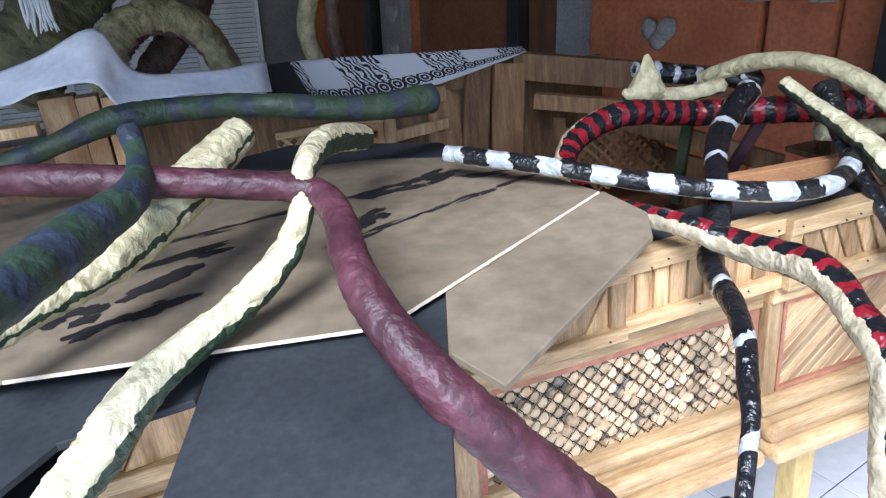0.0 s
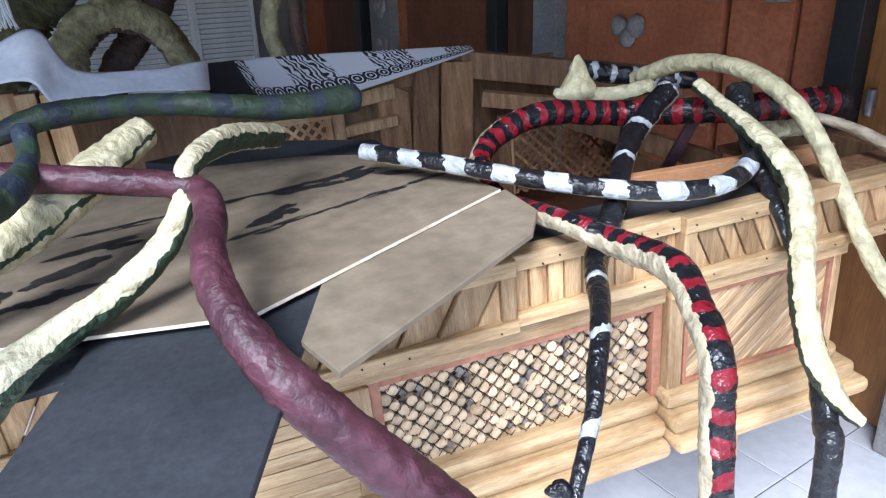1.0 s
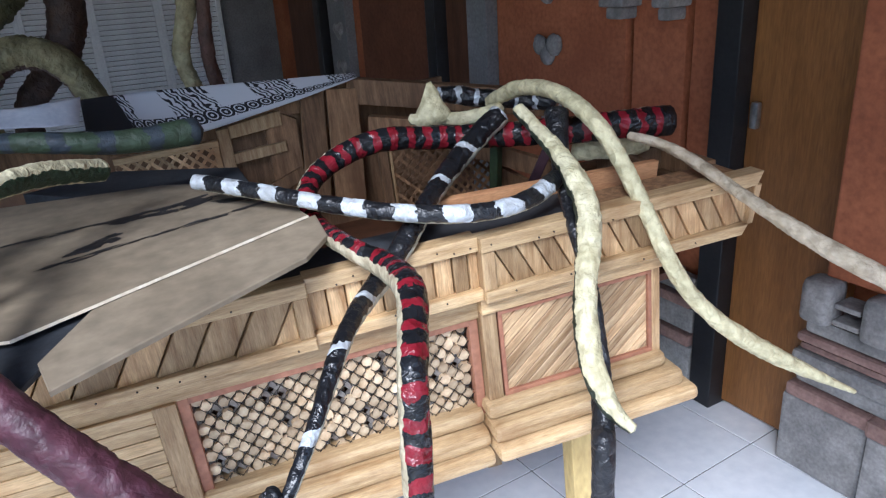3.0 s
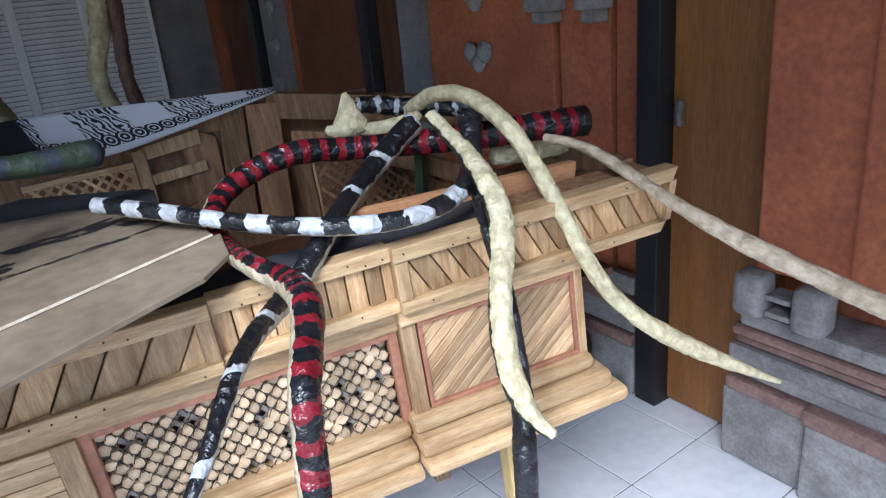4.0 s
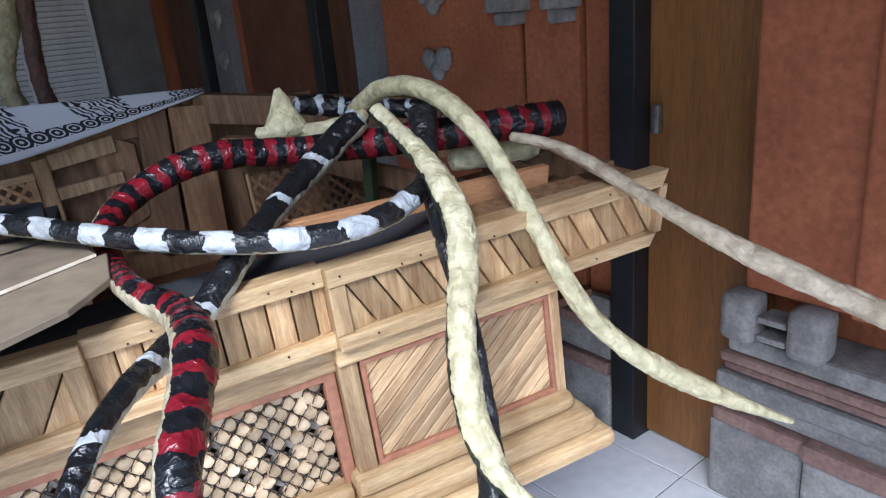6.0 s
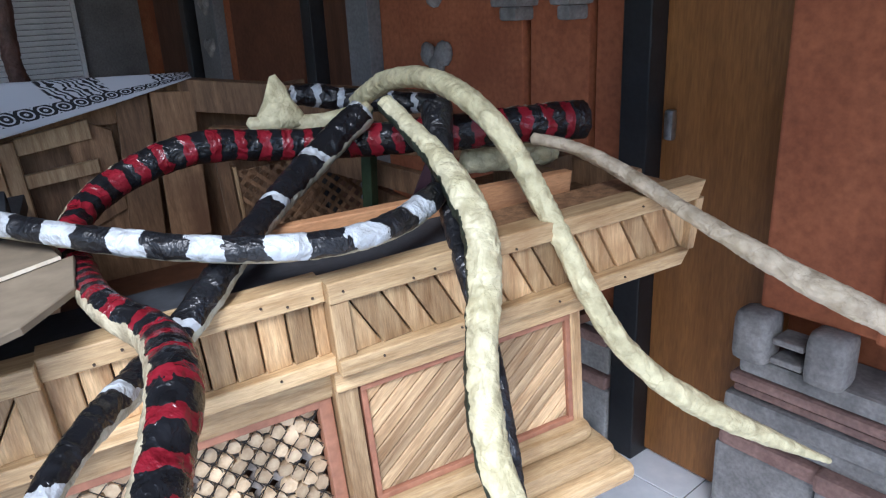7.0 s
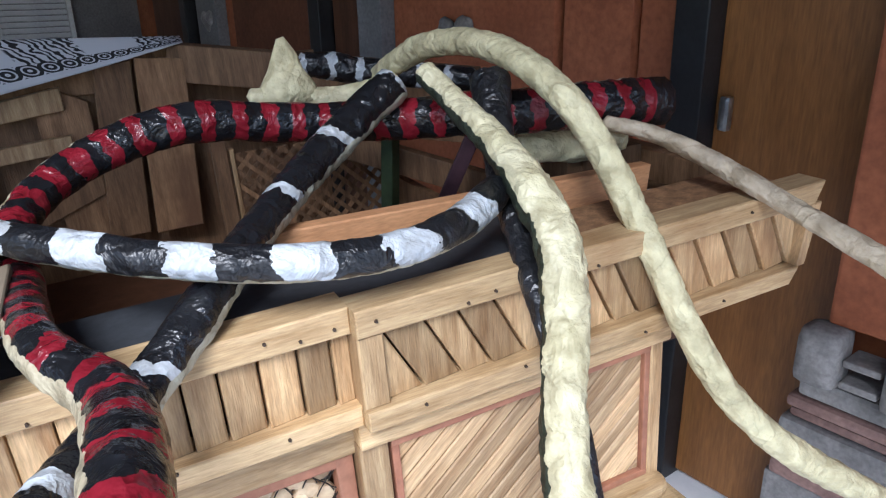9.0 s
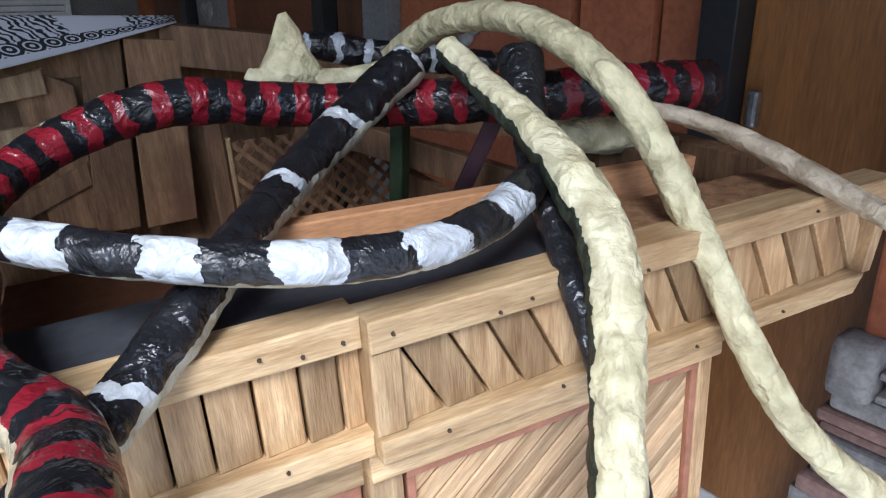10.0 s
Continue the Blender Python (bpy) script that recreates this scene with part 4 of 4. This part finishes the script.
# ---- cloths at the back ----
def grid_cloth(name, rows, material, fold, seed, sub=14):
    """A draped sheet over rows of corner points, with soft folds; u runs along it, v up it."""
    bm = bmesh.new()
    uvl = bm.loops.layers.uv.new("along")
    tops, bots = [spline([(*p, 0) for p in r], 6) for r in rows]
    verts = []
    for i in range(len(tops)):
        col = []
        for k in range(sub + 1):
            q = Vector(tops[i][:3]).lerp(Vector(bots[i][:3]), k / sub)
            q += Vector((0, 1, 0)) * (noise.noise(q * 9 + Vector((seed, 0, 0))) * fold + noise.noise(q * 25) * fold * 0.3)
            col.append(bm.verts.new(q))
        verts.append(col)
    for i in range(len(verts) - 1):
        for k in range(sub):
            f = bm.faces.new((verts[i][k], verts[i][k + 1], verts[i + 1][k + 1], verts[i + 1][k]))
            for lp, (a, b) in zip(f.loops, ((i, k), (i, k + 1), (i + 1, k + 1), (i + 1, k))):
                lp[uvl].uv = (a / (len(verts) - 1), 1 - b / sub)
    ob = new(name, mesh_of(bm, name, material, True))
    ob.matrix_world = PED
    md = ob.modifiers.new("thickness", "SOLIDIFY")
    md.thickness = 0.002
    return ob


def batik():
    m, n, l, bsdf = nodes_of("batik_print")
    uv = n.new("ShaderNodeUVMap")
    uv.uv_map = "along"
    mp = n.new("ShaderNodeMapping")
    mp.inputs["Scale"].default_value = (8.2, 1.35, 1)
    l.new(uv.outputs[0], mp.inputs[0])
    sep = n.new("ShaderNodeSeparateXYZ")
    l.new(uv.outputs[0], sep.inputs[0])
    wave = n.new("ShaderNodeTexWave")
    wave.wave_type, wave.rings_direction = "RINGS", "SPHERICAL"
    wave.inputs["Scale"].default_value, wave.inputs["Distortion"].default_value = 2.4, 9.0
    wave.inputs["Detail"].default_value, wave.inputs["Detail Scale"].default_value = 1.5, 1.6
    l.new(mp.outputs[0], wave.inputs["Vector"])
    wr = ramp(n, [(0.44, (0, 0, 0)), (0.5, (1, 1, 1))])
    l.new(wave.outputs["Fac"], wr.inputs[0])
    mask = n.new("ShaderNodeTexWave")
    mask.inputs["Scale"].default_value, mask.inputs["Distortion"].default_value, mask.inputs["Detail"].default_value = 0.14, 2.2, 1.0
    l.new(mp.outputs[0], mask.inputs["Vector"])
    mr = ramp(n, [(0.42, (0, 0, 0)), (0.48, (1, 1, 1))])
    l.new(mask.outputs["Fac"], mr.inputs[0])
    swirl = n.new("ShaderNodeMix")
    swirl.data_type = "RGBA"
    l.new(mr.outputs[0], swirl.inputs[0])
    swirl.inputs[6].default_value = (1, 1, 1, 1)
    l.new(wr.outputs[0], swirl.inputs[7])
    # scallops along the lower border
    m2 = n.new("ShaderNodeMapping")
    m2.inputs["Scale"].default_value = (24, 3.6, 1)
    l.new(uv.outputs[0], m2.inputs[0])
    vor = n.new("ShaderNodeTexVoronoi")
    vor.inputs["Randomness"].default_value, vor.inputs["Scale"].default_value = 0.0, 1.0
    vor.voronoi_dimensions = "2D"
    l.new(m2.outputs[0], vor.inputs["Vector"])
    sn = n.new("ShaderNodeMath")
    sn.operation = "SINE"
    ml = n.new("ShaderNodeMath")
    ml.operation = "MULTIPLY"
    ml.inputs[1].default_value = 24.0
    l.new(vor.outputs["Distance"], ml.inputs[0])
    l.new(ml.outputs[0], sn.inputs[0])
    sr = ramp(n, [(0.45, (0, 0, 0)), (0.5, (1, 1, 1))])
    l.new(sn.outputs[0], sr.inputs[0])
    lowm = ramp(n, [(0.14, (0, 0, 0)), (0.145, (1, 1, 1)), (0.40, (1, 1, 1)), (0.405, (0, 0, 0))])
    l.new(sep.outputs["Y"], lowm.inputs[0])
    both = n.new("ShaderNodeMix")
    both.data_type = "RGBA"
    l.new(lowm.outputs[0], both.inputs[0])
    l.new(swirl.outputs[2], both.inputs[6])
    l.new(sr.outputs[0], both.inputs[7])
    # plain hem, and a black field at the start
    hem = ramp(n, [(0.14, (1, 1, 1)), (0.145, (0, 0, 0))])
    l.new(sep.outputs["Y"], hem.inputs[0])
    h = n.new("ShaderNodeMix")
    h.data_type = "RGBA"
    l.new(hem.outputs[0], h.inputs[0])
    l.new(both.outputs[2], h.inputs[6])
    h.inputs[7].default_value = (1, 1, 1, 1)
    start = ramp(n, [(0.18, (1, 1, 1)), (0.185, (0, 0, 0))])
    l.new(sep.outputs["X"], start.inputs[0])
    s = n.new("ShaderNodeMix")
    s.data_type = "RGBA"
    l.new(start.outputs[0], s.inputs[0])
    l.new(h.outputs[2], s.inputs[6])
    s.inputs[7].default_value = (0.0, 0.0, 0.0, 1)
    col = n.new("ShaderNodeMix")
    col.data_type = "RGBA"
    l.new(s.outputs[2], col.inputs[0])
    col.inputs[6].default_value = (0.012, 0.012, 0.014, 1)
    col.inputs[7].default_value = (0.50, 0.51, 0.54, 1)
    l.new(col.outputs[2], bsdf.inputs["Base Color"])
    bsdf.inputs["Roughness"].default_value = 0.85
    return m


CLOTH = surface("white_cotton", (0.62, 0.65, 0.70), (0.76, 0.78, 0.82), 5, (1, 1, 1), 0.9, 0.15)
tagged(grid_cloth("batik_cloth", ([(-0.80, 1.0, 1.60), (-0.63, 1.08, 1.585), (-0.3, 1.10, 1.558), (0.03, 1.13, 1.53)], [(-0.80, 0.93, 1.52), (-0.55, 1.04, 1.44), (-0.22, 1.07, 1.475), (0.03, 1.10, 1.518)]), batik(), 0.012, 1), "white batik cloth with black swirls over the back rail", "cloth")
tagged(grid_cloth("white_cloth", ([(-0.79, 0.94, 1.612), (-0.987, 0.88, 1.62), (-1.10, 0.86, 1.645), (-1.156, 0.85, 1.743), (-1.279, 0.86, 1.70), (-1.363, 0.87, 1.678), (-1.55, 0.9, 1.64)],
                                  [(-0.80, 0.86, 1.55), (-0.999, 0.76, 1.585), (-1.131, 0.74, 1.58), (-1.18, 0.75, 1.64), (-1.285, 0.76, 1.636), (-1.366, 0.77, 1.613), (-1.55, 0.78, 1.59)]), CLOTH, 0.035, 4), "crumpled white cotton cloth draped over the back boards", "cloth")
for x0, x1, z0, z1, w in ((-1.31, -1.235, 1.40, 1.61, 0.84), (-1.23, -1.185, 1.40, 1.608, 0.80), (-1.18, -1.13, 1.40, 1.60, 0.81), (-1.5, -1.32, 1.54, 1.565, 0.80)):
    ob = new("wood_block", mesh_of(boxed(x0, x1, w, w + 0.06, z0, z1), "wood_block", PINE))
    ob.matrix_world = PED
    tagged(ob, "sawn orange-brown wood block standing at the back", "wood", "wood blocks")

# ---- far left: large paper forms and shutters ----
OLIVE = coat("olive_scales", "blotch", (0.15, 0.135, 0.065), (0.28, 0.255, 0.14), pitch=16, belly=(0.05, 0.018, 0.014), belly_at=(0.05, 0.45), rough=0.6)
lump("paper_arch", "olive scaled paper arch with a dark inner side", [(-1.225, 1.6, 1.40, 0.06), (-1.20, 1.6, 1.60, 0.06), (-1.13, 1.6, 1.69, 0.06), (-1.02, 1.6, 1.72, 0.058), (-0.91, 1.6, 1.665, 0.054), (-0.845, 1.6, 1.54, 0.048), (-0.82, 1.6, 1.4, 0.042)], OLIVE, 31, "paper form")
lump("paper_column", "dark brown paper column leaning behind the arch", [(-0.84, 1.8, 2.0, 0.07), (-0.90, 1.8, 1.74, 0.065), (-1.0, 1.8, 1.62, 0.055), (-1.10, 1.8, 1.50, 0.05), (-1.14, 1.8, 1.3, 0.05)], coat("dark_brown_paper", "blotch", (0.035, 0.018, 0.012), (0.07, 0.035, 0.022), pitch=10, rough=0.6), 32, "paper form")
lump("paper_horn", "curved cream paper horn standing behind the rail", [(-0.42, 1.85, 2.0, 0.04), (-0.45, 1.85, 1.8, 0.038), (-0.51, 1.85, 1.62, 0.034), (-0.49, 1.85, 1.46, 0.034), (-0.47, 1.85, 1.3, 0.036)], coat("olive_cream_paper", "blotch", (0.30, 0.27, 0.15), (0.42, 0.38, 0.22), pitch=12, rough=0.6), 33, "paper form")
lump("paper_horn", "curved brown paper horn standing behind the rail", [(-0.36, 1.84, 2.0, 0.028), (-0.385, 1.84, 1.8, 0.028), (-0.41, 1.84, 1.6, 0.028), (-0.40, 1.84, 1.45, 0.03), (-0.39, 1.84, 1.3, 0.03)], coat("brown_paper", "blotch", (0.07, 0.035, 0.025), (0.12, 0.06, 0.045), pitch=12, rough=0.6), 34, "paper form")
lump("paper_mask", "large olive rounded paper form behind the white cloth", [(-1.50, 1.75, 1.50, 0.10), (-1.40, 1.75, 1.68, 0.12), (-1.30, 1.75, 1.80, 0.12), (-1.10, 1.78, 1.92, 0.10), (-0.98, 1.8, 2.02, 0.08)], coat("olive_paper", "blotch", (0.07, 0.07, 0.03), (0.13, 0.125, 0.06), pitch=8, rough=0.7), 35, "paper form")
tassel = thing("tassel", "pale fringed rope tassel hanging on the paper head", "tassel", PED @ Matrix.Translation((-1.345, 1.5, 1.72)))
for i in range(14):
    x = -0.032 + i * 0.005
    me = tube_mesh("strand", [(x, 0.0, 0.14, 0.004), (x + random.uniform(-0.006, 0.006), random.uniform(-0.01, 0.01), 0.06, 0.0045), (x * 1.2 + random.uniform(-0.012, 0.012), 0.0, random.uniform(-0.015, 0.015), 0.003)], CLOTH, 40 + i, 0.1, 6, 4)
    st = new("strand", me)
    st.parent = tassel

slat_mesh = mesh_of(boxed(-0.008, 0.008, -0.25, 0.25, -0.019, 0.019, bevel=0), "slat", SHUTTER)
for k in range(6):
    yy = -0.75 - k * 0.58
    sh = thing("louvred_shutter", "white louvred window shutter on the grey wall", "shutter", WALL @ Matrix.Translation((-5.17, yy, 0)), "white shutters")
    for side in (-0.27, 0.27):
        part("stile", boxed(-0.02, 0.03, side - 0.02, side + 0.02, 0.6, 2.7, bevel=0.004), SHUTTER, sh)
    for zz in (0.6, 2.66):
        part("rail", boxed(-0.02, 0.03, -0.25, 0.25, zz, zz + 0.05, bevel=0.004), SHUTTER, sh)
    for i in range(43):
        s_ob = new("slat", slat_mesh)
        s_ob.parent = sh
        s_ob.matrix_local = Matrix.Translation((0.0, 0, 0.68 + i * 0.0455)) @ Matrix.Rotation(radians(-28), 4, "Y")

# ---- floor tiles ----
tile_mesh = mesh_of(boxed(0.0025, 0.3975, 0.0025, 0.3975, -0.012, 0.0, bevel=0.0025), "tile", TILE)
for i in range(-9, 6):
    for j in range(-9, 9):
        t_ob = new("tile", tile_mesh)
        t_ob.parent = floor
        t_ob.matrix_local = Matrix.Translation((i * 0.4, j * 0.4, 0))
